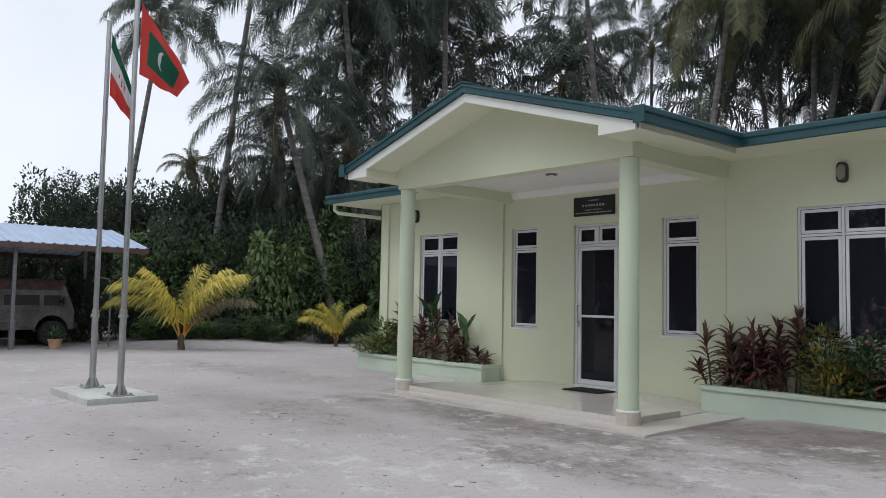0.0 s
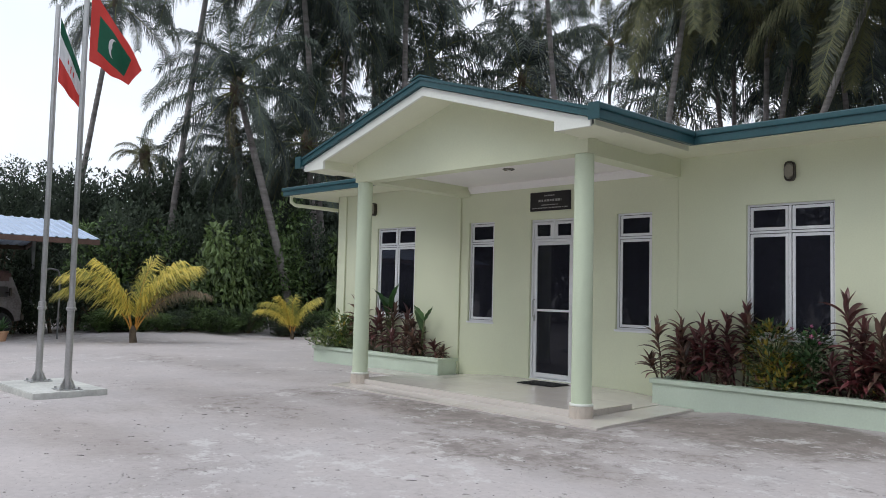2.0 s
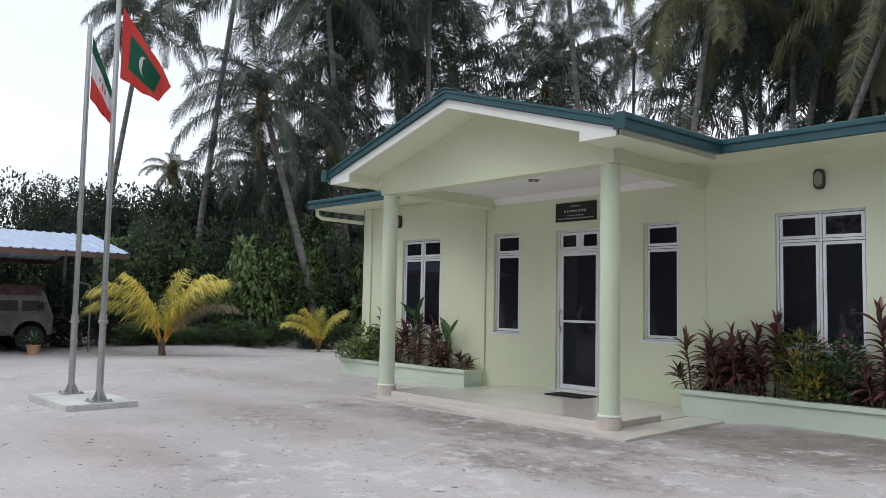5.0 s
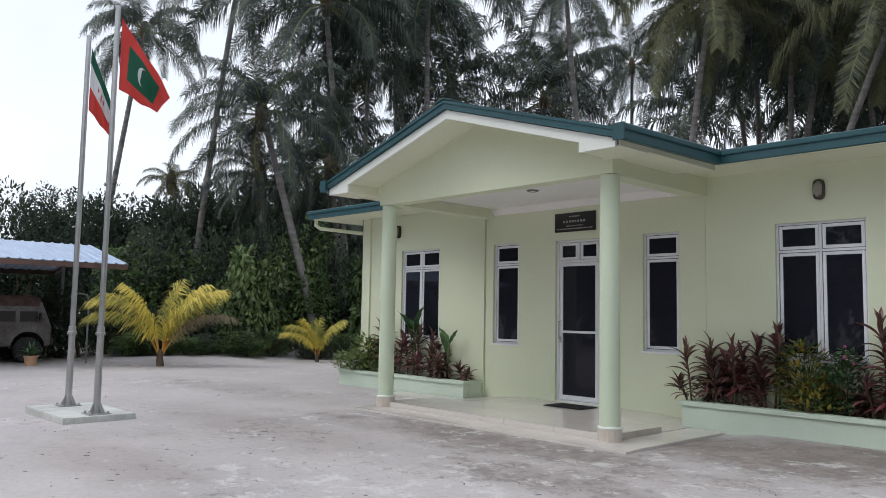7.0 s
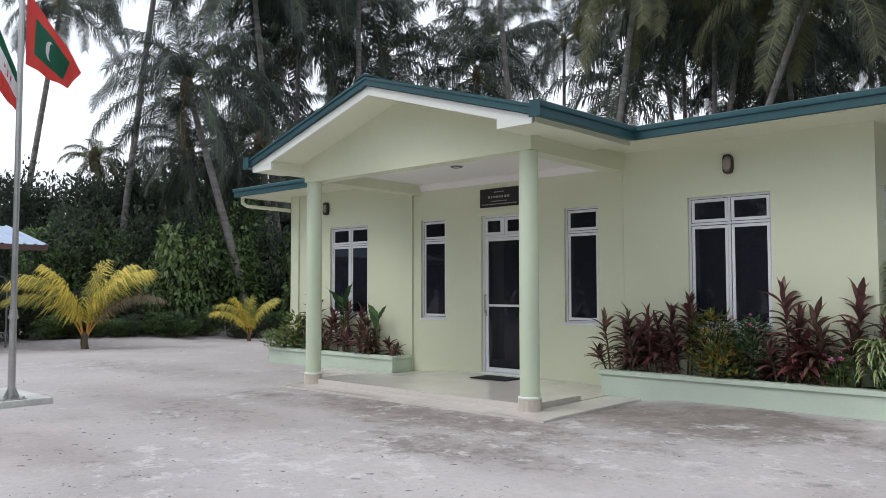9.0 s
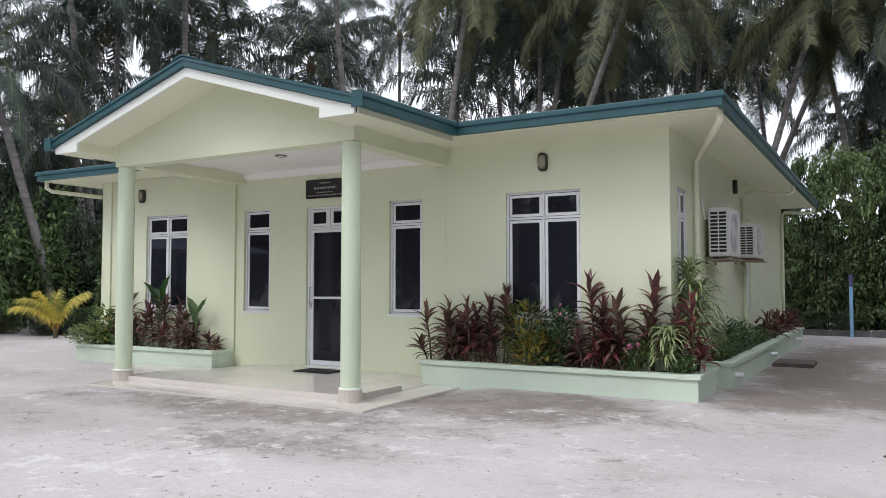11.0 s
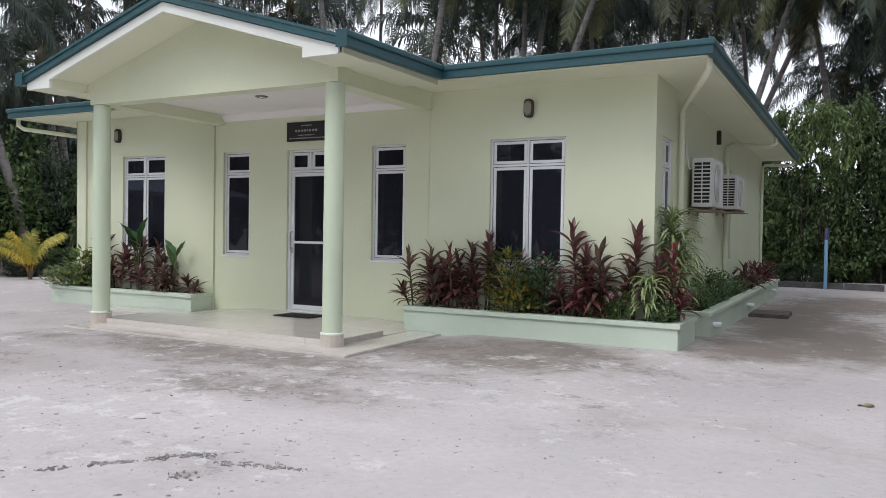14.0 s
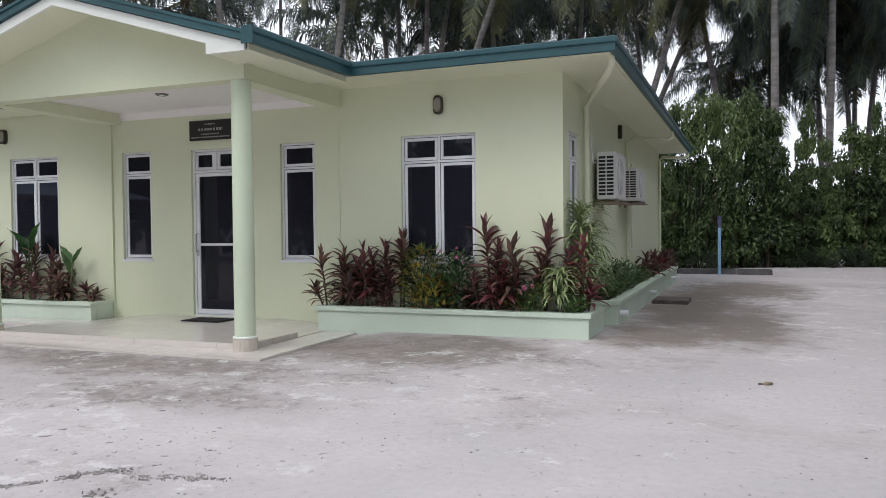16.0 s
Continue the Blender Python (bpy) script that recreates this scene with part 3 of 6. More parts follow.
for path, z in (([(6.165, 11.08), (6.165, -0.915), (3.11, -0.915)], 3.155), ([(-2.05, -0.915), (-5.295, -0.915), (-5.295, 11.08)], 3.155), ([(3.062, -0.95), (3.046, -2.884)], 3.10), ([(-1.966, -2.884), (-1.982, -0.95)], 3.10)):
    bm = bmesh.new()
    sweep(bm, path, [(0.0, z), (0.0, 3.28), (-0.02, 3.28), (-0.02, z)])
    part("fascia_board", bm, M["soffit"], house)

# downpipes
PIPES = [
    [(6.19, -0.75, 3.17), (6.19, -0.75, 3.08), (6.12, -0.62, 3.0), (5.70, 0.72, 3.0), (5.585, 0.98, 2.92), (5.585, 0.98, 0.2)],
    [(6.20, 6.4, 3.17), (6.20, 6.4, 3.05), (6.12, 6.3, 2.99), (5.66, 5.0, 2.93), (5.585, 4.75, 2.85), (5.585, 4.75, 0.2)],
    [(6.20, 10.9, 3.17), (6.20, 10.85, 3.06), (6.12, 10.75, 3.02), (5.64, 10.25, 3.0), (5.585, 10.2, 2.93), (5.585, 10.2, 0.2)],
    [(-5.34, -0.86, 3.17), (-5.34, -0.86, 3.06), (-5.28, -0.80, 3.0), (-4.72, -0.1, 2.92), (-4.68, 0.0, 2.85), (-4.68, 0.0, 0.1)],
]
for i, p in enumerate(PIPES):
    pipe = new("downpipe")
    pipe.parent = house
    bm = bmesh.new()
    tube(bm, p, 0.036, 12)
    part("pipe", bm, M["wall"] if i != 0 else M["soffit"], pipe, "painted plastic downpipe", True)
    bm = bmesh.new()
    x, y = p[-1][0], p[-1][1]
    for z in (0.8, 1.7, 2.5):
        lathe(bm, [(0.036, z), (0.043, z + 0.003), (0.043, z + 0.027), (0.036, z + 0.03)], 14, (x, y))
    part("pipe_clip", bm, M["wall"], pipe, smooth=True)

# ---- porch floor: tiles on a low plinth, with a lower apron ----
M["riser"] = mat("brown_riser_tile", (0.54, 0.49, 0.445), 0.3, var=0.08, scale=6, fine=40, bump=0.02)
floor = thing("porch_floor", "glossy beige porcelain-tiled porch floor with a low step", "floor", kind="structure")
bm = bmesh.new()
box(bm, -1.34, 2.51, -2.27, -1.28, -0.05, 0.092)
box(bm, -0.55, 1.72, -1.279, YP - 0.01, -0.05, 0.092)
box(bm, -1.34, -0.551, -1.279, YP - 0.01, -0.05, 0.015)
box(bm, 1.721, 2.51, -1.279, YP - 0.01, -0.05, 0.015)
part("floor_bed", bm, M["grout"], floor)


def tile_piece(x0, x1, y0, y1, z00, z10, z11, z01, drop=0.012):
    """A tile with its own four corner heights."""
    g = 0.0015
    x0, x1, y0, y1 = x0 + g, x1 - g, y0 + g, y1 - g
    bm = bmesh.new()
    top = [bm.verts.new(p) for p in ((x0, y0, z00), (x1, y0, z10), (x1, y1, z11), (x0, y1, z01))]
    low = [bm.verts.new((v.co.x, v.co.y, v.co.z - drop)) for v in top]
    bm.faces.new(top)
    bm.faces.new(low[::-1])
    for i in range(4):
        j = (i + 1) % 4
        bm.faces.new((top[i], low[i], low[j], top[j]))
    part("tile", bm, M["tile"], floor)


def steps(a, b, s):
    n = max(1, round((b - a) / s))
    return [a + (b - a) * i / n for i in range(n + 1)]


FX0, FX1, FY0, FY1, FZ = -1.35, 2.52, -2.28, -0.055, 0.100
xs, ys = steps(FX0, FX1, 0.4), [-2.28, -1.78, -1.27, -0.905, -0.54, YP - 0.004]


def ramp_z(x, y):
    """The floor falls to the apron beside the planter."""
    return FZ - 0.062 * max(0.0, min(1.0, (abs(x - 0.585) - 1.145) / 0.79)) if y > -1.27 else FZ


for x0, x1 in zip(xs, xs[1:]):
    for y0, y1 in zip(ys, ys[1:]):
        ym = (y0 + y1) / 2
        tile_piece(x0, x1, y0, y1, ramp_z(x0, ym), ramp_z(x1, ym), ramp_z(x1, ym), ramp_z(x0, ym))
for x0, x1 in zip(xs, xs[1:]):
    bm = bmesh.new()
    box(bm, x0 + 0.0006, x1 - 0.0006, FY0 - 0.010, FY0 - 0.0005, 0.0, FZ - 0.001, 0.002)
    part("riser_tile", bm, M["tile"], floor)
for y0, y1 in zip(ys, ys[1:]):
    if y1 < -1.2:
        bm = bmesh.new()
        box(bm, FX1 + 0.0005, FX1 + 0.010, y0 + 0.0015, y1 - 0.0015, 0.0, FZ - 0.001, 0.002)
        part("riser_tile", bm, M["riser"], floor)
        bm = bmesh.new()
        box(bm, FX0 - 0.010, FX0 - 0.0005, y0 + 0.0015, y1 - 0.0015, 0.0, FZ - 0.001, 0.002)
        part("riser_tile", bm, M["riser"], floor)
AZ = 0.034
ax, fy = steps(-1.52, 2.98, 0.4), (-2.69, -2.292)
for x0, x1 in zip(ax, ax[1:]):
    tile_piece(x0, x1, fy[0], fy[1], AZ - 0.012, AZ - 0.012, AZ, AZ, 0.04)
for y0, y1 in zip(steps(-2.292, -0.62, 0.4), steps(-2.292, -0.62, 0.4)[1:]):
    tile_piece(2.535, 2.98, y0, y1, AZ, AZ - 0.004, AZ - 0.004, AZ, 0.05)
for x0, x1 in zip(steps(-2.9, -1.362, 0.4), steps(-2.9, -1.362, 0.4)[1:]):
    tile_piece(x0, x1, -1.10, -0.64, AZ - 0.004, AZ - 0.004, AZ, AZ, 0.05)

# ---- planters ----


def planter(name, label, walls, cap_z, soil):
    p = thing(name, label, "planter")
    bm = bmesh.new()
    for x0, x1, y0, y1 in walls:
        box(bm, x0, x1, y0, y1, -0.08, cap_z - 0.055, 0.004)
    part("planter_wall", bm, M["mint"], p)
    bm = bmesh.new()
    for k, (x0, x1, y0, y1) in enumerate(walls):
        e = 0.03 - 0.004 * k
        box(bm, x0 - e, x1 + e, y0 - e, y1 + e, cap_z - 0.055 + 0.002 * k, cap_z - 0.003 * k, 0.004)
    part("coping", bm, M["mint"], p)
    bm = bmesh.new()
    for x0, x1, y0, y1 in soil:
        nx, ny = max(2, int((x1 - x0) / 0.12)), max(2, int((y1 - y0) / 0.12))
        g = [[bm.verts.new((x0 + (x1 - x0) * i / nx, y0 + (y1 - y0) * j / ny, cap_z - 0.03 + 0.04 * noise.noise((i * 0.7, j * 0.7, x0)))) for i in range(nx + 1)] for j in range(ny + 1)]
        for r, q in zip(g, g[1:]):
            for i in range(nx):
                bm.faces.new((r[i], r[i + 1], q[i + 1], q[i]))
    part("soil", bm, M["soil"], p, "dark planting soil", True)
    return p


planter("planter_box", "mint-painted masonry planter wrapped round the corner, full of plants", [(2.41, 5.90, -0.60, -0.50), (2.41, 2.51, -0.499, -0.202), (5.80, 5.90, -0.499, 0.42), (5.535, 5.799, 0.32, 0.42)], 0.35, [(2.5, 5.8, -0.5, -0.2), (5.53, 5.8, -0.2, 0.32)])
planter("planter_box", "mint-painted masonry planter under the window, full of plants", [(-4.75, -1.39, -0.63, -0.53), (-4.75, -4.65, -0.529, -0.234), (-1.49, -1.39, -0.529, -0.202)], 0.30, [(-4.65, -1.49, -0.53, -0.2)])
side = planter("planter_box", "long mint-painted planter along the side wall with drain stubs", [(5.87, 5.97, 1.02, 10.35), (5.535, 5.869, 1.02, 1.12), (5.535, 5.869, 10.25, 10.35)], 0.35, [(5.53, 5.87, 1.12, 10.25)])
for y in (1.28, 4.75, 8.9):
    bm = bmesh.new()
    lathe(bm, [(0.034, 0.0), (0.034, 0.13), (0.028, 0.13), (0.028, 0.03)], 16)
    bmesh.ops.transform(bm, matrix=pose(5.95, y, 0.17, 0, 90, 0), verts=bm.verts)
    part("drain_pipe", bm, M["alu"], side, "short white plastic drain stub", True)

# ---- palms ----


def frond_mesh(name, length, e0, e1, leaflets, leaf_len, wid, mats, rng, vee=0.35, sag=0.9, twist=0.0, first=0.16, sweep=0.75):
    """One palm frond from the origin along +x: a tapering stalk that starts at e0 degrees and bends to e1, with drooping leaflets."""
    bm = bmesh.new()
    n = 16
    pts, p = [], Vector((0, 0, 0))
    for i in range(n + 1):
        pts.append(p.copy())
        a = radians(e0 + (e1 - e0) * (i / n) ** 1.25)
        p = p + Vector((math.cos(a), 0.05 * math.sin(3 * i / n) * twist, math.sin(a))) * (length / n)
    tube(bm, pts, [0.035 * (1 - 0.9 * i / n) * length / 4.5 + 0.004 for i in range(n + 1)], 4, False, 0)
    for k in range(leaflets):
        t = first + (0.99 - first) * (k + rng.random() * 0.5) / leaflets
        f = t * n
        i = min(int(f), n - 1)
        o = pts[i].lerp(pts[i + 1], f - i)
        tan = (pts[i + 1] - pts[i]).normalized()
        up = Vector((0, 1, 0)).cross(tan) * -1
        size = leaf_len * (0.35 + 0.65 * math.sin(math.pi * min(1, 0.12 + 0.8 * t)) ** 0.7)
        for s in (1, -1):
            if rng.random() < 0.04:
                continue
            ahead = 0.35 + sweep * t + rng.uniform(-0.25, 0.25)
            d1 = (Vector((0, s, 0)) + tan * ahead + up * (vee + rng.uniform(-0.35, 0.3))).normalized()
            d2 = (d1 + Vector((0, 0, -sag * rng.uniform(0.6, 1.3)))).normalized()
            d3 = (d2 + Vector((0, 0, -sag * 0.7))).normalized()
            span = size * rng.uniform(0.6, 1.15)
            q1 = o + d1 * span * 0.45
            q2 = q1 + (d2 + d3).normalized() * span * 0.55
            w = tan * wid
            vs = [bm.verts.new(c) for c in (o - w * 0.4, o + w * 0.4, q1 + w * 0.5, q1 - w * 0.5, q2)]
            for f4 in ((0, 1, 2, 3), (3, 2, 4)):
                bm.faces.new([vs[j] for j in f4]).material_index = 1
    me = bpy.data.meshes.new(name)
    bm.to_mesh(me)
    bm.free()
    for m in mats:
        me.materials.append(m)
    return me


rng = random.Random(7)
GREEN = [frond_mesh("frond", 5.3, a, b, 150, 1.3, 0.036, [M["rachis"], M["frond"]], rng, vee, sag) for a, b, vee, sag in
         ((80, 12, 0.4, 0.9), (68, -32, 0.3, 1.4), (54, -56, 0.2, 1.8), (38, -72, 0.15, 2.1), (18, -80, 0.1, 2.4), (-4, -85, 0.0, 2.6), (-30, -87, 0.0, 2.8))]
FAR = [frond_mesh("frond", 5.3, a, b, 52, 1.3, 0.085, [M["rachis"], M["frond"]], rng, vee, sag) for a, b, vee, sag in
       ((80, 12, 0.4, 0.9), (68, -32, 0.3, 1.4), (54, -56, 0.2, 1.8), (38, -72, 0.15, 2.1), (18, -80, 0.1, 2.4), (-4, -85, 0.0, 2.6), (-30, -87, 0.0, 2.8))]
SUNLIT = [frond_mesh("frond", 5.3, a, b, 150, 1.3, 0.036, [M["rachis"], M["sunlit_frond"]], rng, vee, sag) for a, b, vee, sag in
         ((80, 12, 0.4, 0.9), (68, -32, 0.3, 1.4), (54, -56, 0.2, 1.8), (38, -72, 0.15, 2.1), (18, -80, 0.1, 2.4), (-4, -85, 0.0, 2.6), (-30, -87, 0.0, 2.8))]
OLD = [frond_mesh("frond", 4.2, a, b, 60, 0.9, 0.042, [M["rachis"], M["old_frond"]], rng, 0.0, 1.6) for a, b in ((-25, -85), (-48, -88))]


def trunk_mesh(height, lean, rng, r0=0.14, r1=0.09):
    """A ringed trunk that rises from the origin and bends towards lean (x, y)."""
    bm = bmesh.new()
    n = 40
    pts, rad = [], []
    for i in range(n + 1):
        t = i / n
        b = t ** 1.2
        pts.append((lean[0] * b + 0.05 * noise.noise((t * 3, height, 0)), lean[1] * b + 0.05 * noise.noise((0, t * 3, height)), height * t - 0.1 * (1 - t)))
        rad.append((r0 + (r1 - r0) * t) * (1 + (0.5 * (1 - t * 12) if t < 0.083 else 0)) * (1.03 if i % 2 else 0.97))
    tube(bm, pts, rad, 12)
    return bm


def palm(x, y, cx, cy, cz, label, rng, fronds=24, scale=1.0, old=3, r0=0.14, kind=GREEN):
    """A coconut palm: trunk, fronds set in a spiral, a few old hanging ones, and the fibrous heart."""
    t = thing("coconut_palm", label, "palm tree", "palms behind the building", at=(x, y, 0))
    part("trunk", trunk_mesh(cz, (cx - x, cy - y), rng, r0), M["trunk"], t, smooth=True)
    top = Vector((cx - x, cy - y, cz))
    bm = bmesh.new()
    lathe(bm, [(0.10, -0.5), (0.20, -0.2), (0.22, 0.1), (0.10, 0.5)], 10)
    bmesh.ops.translate(bm, verts=bm.verts, vec=top)
    part("crown_heart", bm, M["twig"], t, smooth=True)
    a = rng.uniform(0, 6.28)
    for k in range(fronds + old):
        a += 2.39996 + rng.uniform(-0.2, 0.2)
        if k < fronds:
            me = kind[min(len(kind) - 1, int(len(kind) * (k / fronds) ** 0.7 + rng.uniform(-0.3, 0.4)))] if k else kind[0]
        else:
            me = rng.choice(OLD)
        ob = new("frond", me)
        ob.parent = t
        s = scale * rng.uniform(0.82, 1.12)
        ob.matrix_basis = Matrix.Translation(top) @ Euler((rng.uniform(-0.25, 0.25), rng.uniform(-0.2, 0.2), a)).to_matrix().to_4x4() @ Matrix.Diagonal((s, s, s, 1))
    return t


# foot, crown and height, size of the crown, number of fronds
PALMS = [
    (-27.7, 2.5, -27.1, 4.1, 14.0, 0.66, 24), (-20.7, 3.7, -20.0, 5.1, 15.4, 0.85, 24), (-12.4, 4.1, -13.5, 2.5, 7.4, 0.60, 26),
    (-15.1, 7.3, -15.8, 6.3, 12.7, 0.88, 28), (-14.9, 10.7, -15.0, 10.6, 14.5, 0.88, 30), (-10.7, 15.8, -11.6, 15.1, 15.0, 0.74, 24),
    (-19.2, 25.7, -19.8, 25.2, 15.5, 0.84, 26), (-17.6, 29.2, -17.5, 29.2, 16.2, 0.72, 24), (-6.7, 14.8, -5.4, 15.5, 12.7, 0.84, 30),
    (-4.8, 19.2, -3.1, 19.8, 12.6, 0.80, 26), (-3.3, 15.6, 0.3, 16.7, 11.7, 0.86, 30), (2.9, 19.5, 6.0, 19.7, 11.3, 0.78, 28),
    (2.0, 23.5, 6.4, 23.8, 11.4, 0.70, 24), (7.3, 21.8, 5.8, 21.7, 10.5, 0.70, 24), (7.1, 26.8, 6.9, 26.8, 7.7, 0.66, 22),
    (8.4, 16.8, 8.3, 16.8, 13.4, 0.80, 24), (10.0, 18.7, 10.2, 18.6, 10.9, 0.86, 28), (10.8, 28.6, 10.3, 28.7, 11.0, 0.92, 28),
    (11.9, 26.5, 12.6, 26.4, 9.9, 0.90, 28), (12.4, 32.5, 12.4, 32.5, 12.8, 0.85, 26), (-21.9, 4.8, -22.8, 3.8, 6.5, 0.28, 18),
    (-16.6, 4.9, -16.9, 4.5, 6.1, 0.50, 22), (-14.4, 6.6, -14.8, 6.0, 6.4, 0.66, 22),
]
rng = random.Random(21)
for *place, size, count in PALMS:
    palm(*place, "tall coconut palm with a grey ringed trunk and drooping dark fronds" if place[4] > 8 else "low coconut palm with dark hanging fronds", rng, count, size, rng.randint(0, 2), 0.14, SUNLIT if place[0] in (-6.7, -3.3, 2.9, -21.9) else GREEN)
# the grove behind them: crown and height, size, number of fronds
GROVE = [
    (-18.8, 10.7, 12.3, 0.86, 28), (-22.4, 11.1, 10.5, 0.66, 26), (-22.0, 14.7, 16.6, 0.95, 28),
    (-17.2, 14.1, 11.7, 0.80, 26), (-7.4, 23.4, 13.1, 0.86, 28), (-4.2, 19.3, 13.0, 0.86, 28), (-2.6, 22.1, 12.4, 0.90, 28),
    (-5.8, 28.3, 12.5, 0.90, 28), (0.7, 26.1, 12.6, 0.90, 28), (2.5, 28.4, 13.7, 0.90, 28), (-8.3, 23.0, 13.7, 0.90, 28),
    (11.3, 27.6, 9.8, 0.90, 28), (13.0, 28.4, 10.0, 0.90, 28), (10.5, 24.2, 10.4, 0.85, 28),
    (8.6, 30.6, 8.9, 0.85, 28),
    (14.6, 24.0, 9.5, 0.90, 28), (13.6, 31.5, 11.5, 0.90, 28),
]
for x, y, z, size, count in GROVE:
    palm(x + rng.uniform(-1, 1), y + rng.uniform(-1, 1), x, y, z, "distant coconut palm in the dark grove", rng, count, size, 2, 0.12, FAR)
# lower ones fill the shade under the crowns
for i in range(15):
    h = radians(9 + 51 * (i + rng.uniform(-0.4, 0.4)) / 15)
    if 31 < math.degrees(h) < 39 or 21 < math.degrees(h) < 26:
        continue
    d = rng.uniform(36, 46)
    x, y = 7.5 - d * math.sin(h), -9.3 + d * math.cos(h)
    z = d * (rng.uniform(0.24, 0.33) if h < radians(46) else rng.uniform(0.12, 0.26))
    palm(x, y, x + rng.uniform(-1, 1), y + rng.uniform(-1, 1), z, "distant coconut palm in the dark grove", rng, 24, rng.uniform(0.8, 0.95), 3, 0.12, FAR)

# ---- bushes and hedges ----


def leafy_mesh(name, count, size, rng, mats, clumps=11, lo=0.3, hi=0.55, droop=0.0):
    """A clump of folded leaves over an uneven round of about one metre, base at the origin."""
    bm = bmesh.new()
    blobs = [(Vector((rng.uniform(-0.55, 0.55), rng.uniform(-0.55, 0.55), rng.uniform(0.35, 1.5))), rng.uniform(lo, hi)) for _ in range(clumps)]
    for k in range(count):
        c, r = rng.choice(blobs)
        d = Vector((rng.gauss(0, 1), rng.gauss(0, 1), rng.gauss(0.15, 1))).normalized()
        o = c + d * r * rng.uniform(0.55, 1.05)
        if o.z < 0.02:
            o.z = rng.uniform(0.02, 0.3)
        out = (d + Vector((rng.uniform(-0.6, 0.6), rng.uniform(-0.6, 0.6), rng.uniform(-0.9, 0.2) - droop))).normalized()
        sd = out.cross(Vector((rng.uniform(-1, 1), rng.uniform(-1, 1), 1))).normalized()
        nrm = out.cross(sd)
        L = size * rng.uniform(0.6, 1.25)
        w = L * 0.34
        mid, tip = o + out * L * 0.45 + nrm * L * 0.12, o + out * L - nrm * L * 0.10
        vs = [bm.verts.new(q) for q in (o, mid + sd * w, mid - sd * w, tip)]
        for f in ((0, 1, 3), (0, 3, 2)):
            bm.faces.new([vs[j] for j in f])
    me = bpy.data.meshes.new(name)
    bm.to_mesh(me)
    bm.free()
    for m in mats:
        me.materials.append(m)
    return me


rng = random.Random(5)
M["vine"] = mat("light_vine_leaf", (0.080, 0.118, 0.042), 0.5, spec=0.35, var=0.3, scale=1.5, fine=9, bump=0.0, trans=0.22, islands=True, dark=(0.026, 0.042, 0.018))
LEAFY = [leafy_mesh("foliage", 3000, 0.10, rng, [M["leaf"]], 20, 0.2, 0.42) for _ in range(4)]
LEAFY_BROAD = [leafy_mesh("foliage", 2100, 0.155, rng, [M["vine"]], 24, 0.18, 0.40, 0.6) for _ in range(4)]
# paler copy of the vine leaf, for foliage that catches the light
M["vine_light"] = mat("lit_vine_leaf", (0.125, 0.178, 0.062), 0.45, spec=0.4, var=0.3, scale=1.5, fine=9, bump=0.0, trans=0.22, islands=True, dark=(0.045, 0.068, 0.026))
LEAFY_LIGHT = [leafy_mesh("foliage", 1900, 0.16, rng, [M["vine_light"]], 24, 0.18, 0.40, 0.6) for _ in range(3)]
LEAFY_SLIM = [leafy_mesh("foliage", 900, 0.27, rng, [M["vine"] if i else M["vine_light"]], 12, 0.2, 0.42, 0.6) for i in range(3)]
LEAFY_DARK = [leafy_mesh("foliage", 2500, 0.088, rng, [M["leaf_dark"]], 16, 0.25, 0.5) for _ in range(3)]
LEAFY_FAR = [leafy_mesh("foliage", 6500, 0.060, rng, [M["leaf_dark"]], 34, 0.14, 0.34) for _ in range(3)]
LEAFY_BACK = [leafy_mesh("foliage", 700, 0.22, rng, [M["leaf_dark"]]) for _ in range(2)]


def stems_mesh(rng):
    bm = bmesh.new()
    for k in range(5):
        a = rng.uniform(0, 6.28)
        x, y = 0.12 * math.cos(a), 0.12 * math.sin(a)
        tube(bm, [(x, y, -0.05), (x * 2.2, y * 2.2, 0.5), (x * 4 + rng.uniform(-0.1, 0.1), y * 4, 1.2)], [0.03, 0.022, 0.008], 6)
    me = bpy.data.meshes.new("stem")
    bm.to_mesh(me)
    bm.free()
    me.materials.append(M["twig"])
    return me


STEMS = [stems_mesh(rng) for _ in range(2)]


def bush(x, y, s, h, meshes, label, group, rng, z=None, crown=None, over=0.0):
    """Foliage in tiers over bare stems; a crown of its own kind, paler for lit tops, may hang over towards the yard."""
    t = thing("bush", label, "bush", group, at=(x, y, ground_height(x, y) if z is None else z))
    levels = max(1, round(h / (1.15 * s)))
    for k in range(levels):
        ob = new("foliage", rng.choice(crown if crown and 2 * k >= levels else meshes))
        ob.parent = t
        w = s * (1 - 0.12 * k) * rng.uniform(0.9, 1.1)
        ob.matrix_basis = Matrix.Translation((rng.uniform(-0.2, 0.2) * s * min(k, 1), rng.uniform(-0.2, 0.2) * s * min(k, 1) - over * k / levels, 2 * h * k / levels * 0.86)) @ Euler((0, 0, rng.uniform(0, 6.28))).to_matrix().to_4x4() @ Matrix.Diagonal((w, w, h / levels * 1.14, 1))
    ob = new("stem", rng.choice(STEMS))
    ob.parent = t
    ob.matrix_basis = Euler((0, 0, rng.uniform(0, 6.28))).to_matrix().to_4x4() @ Matrix.Diagonal((s, s, h, 1))
    return t


rng = random.Random(9)
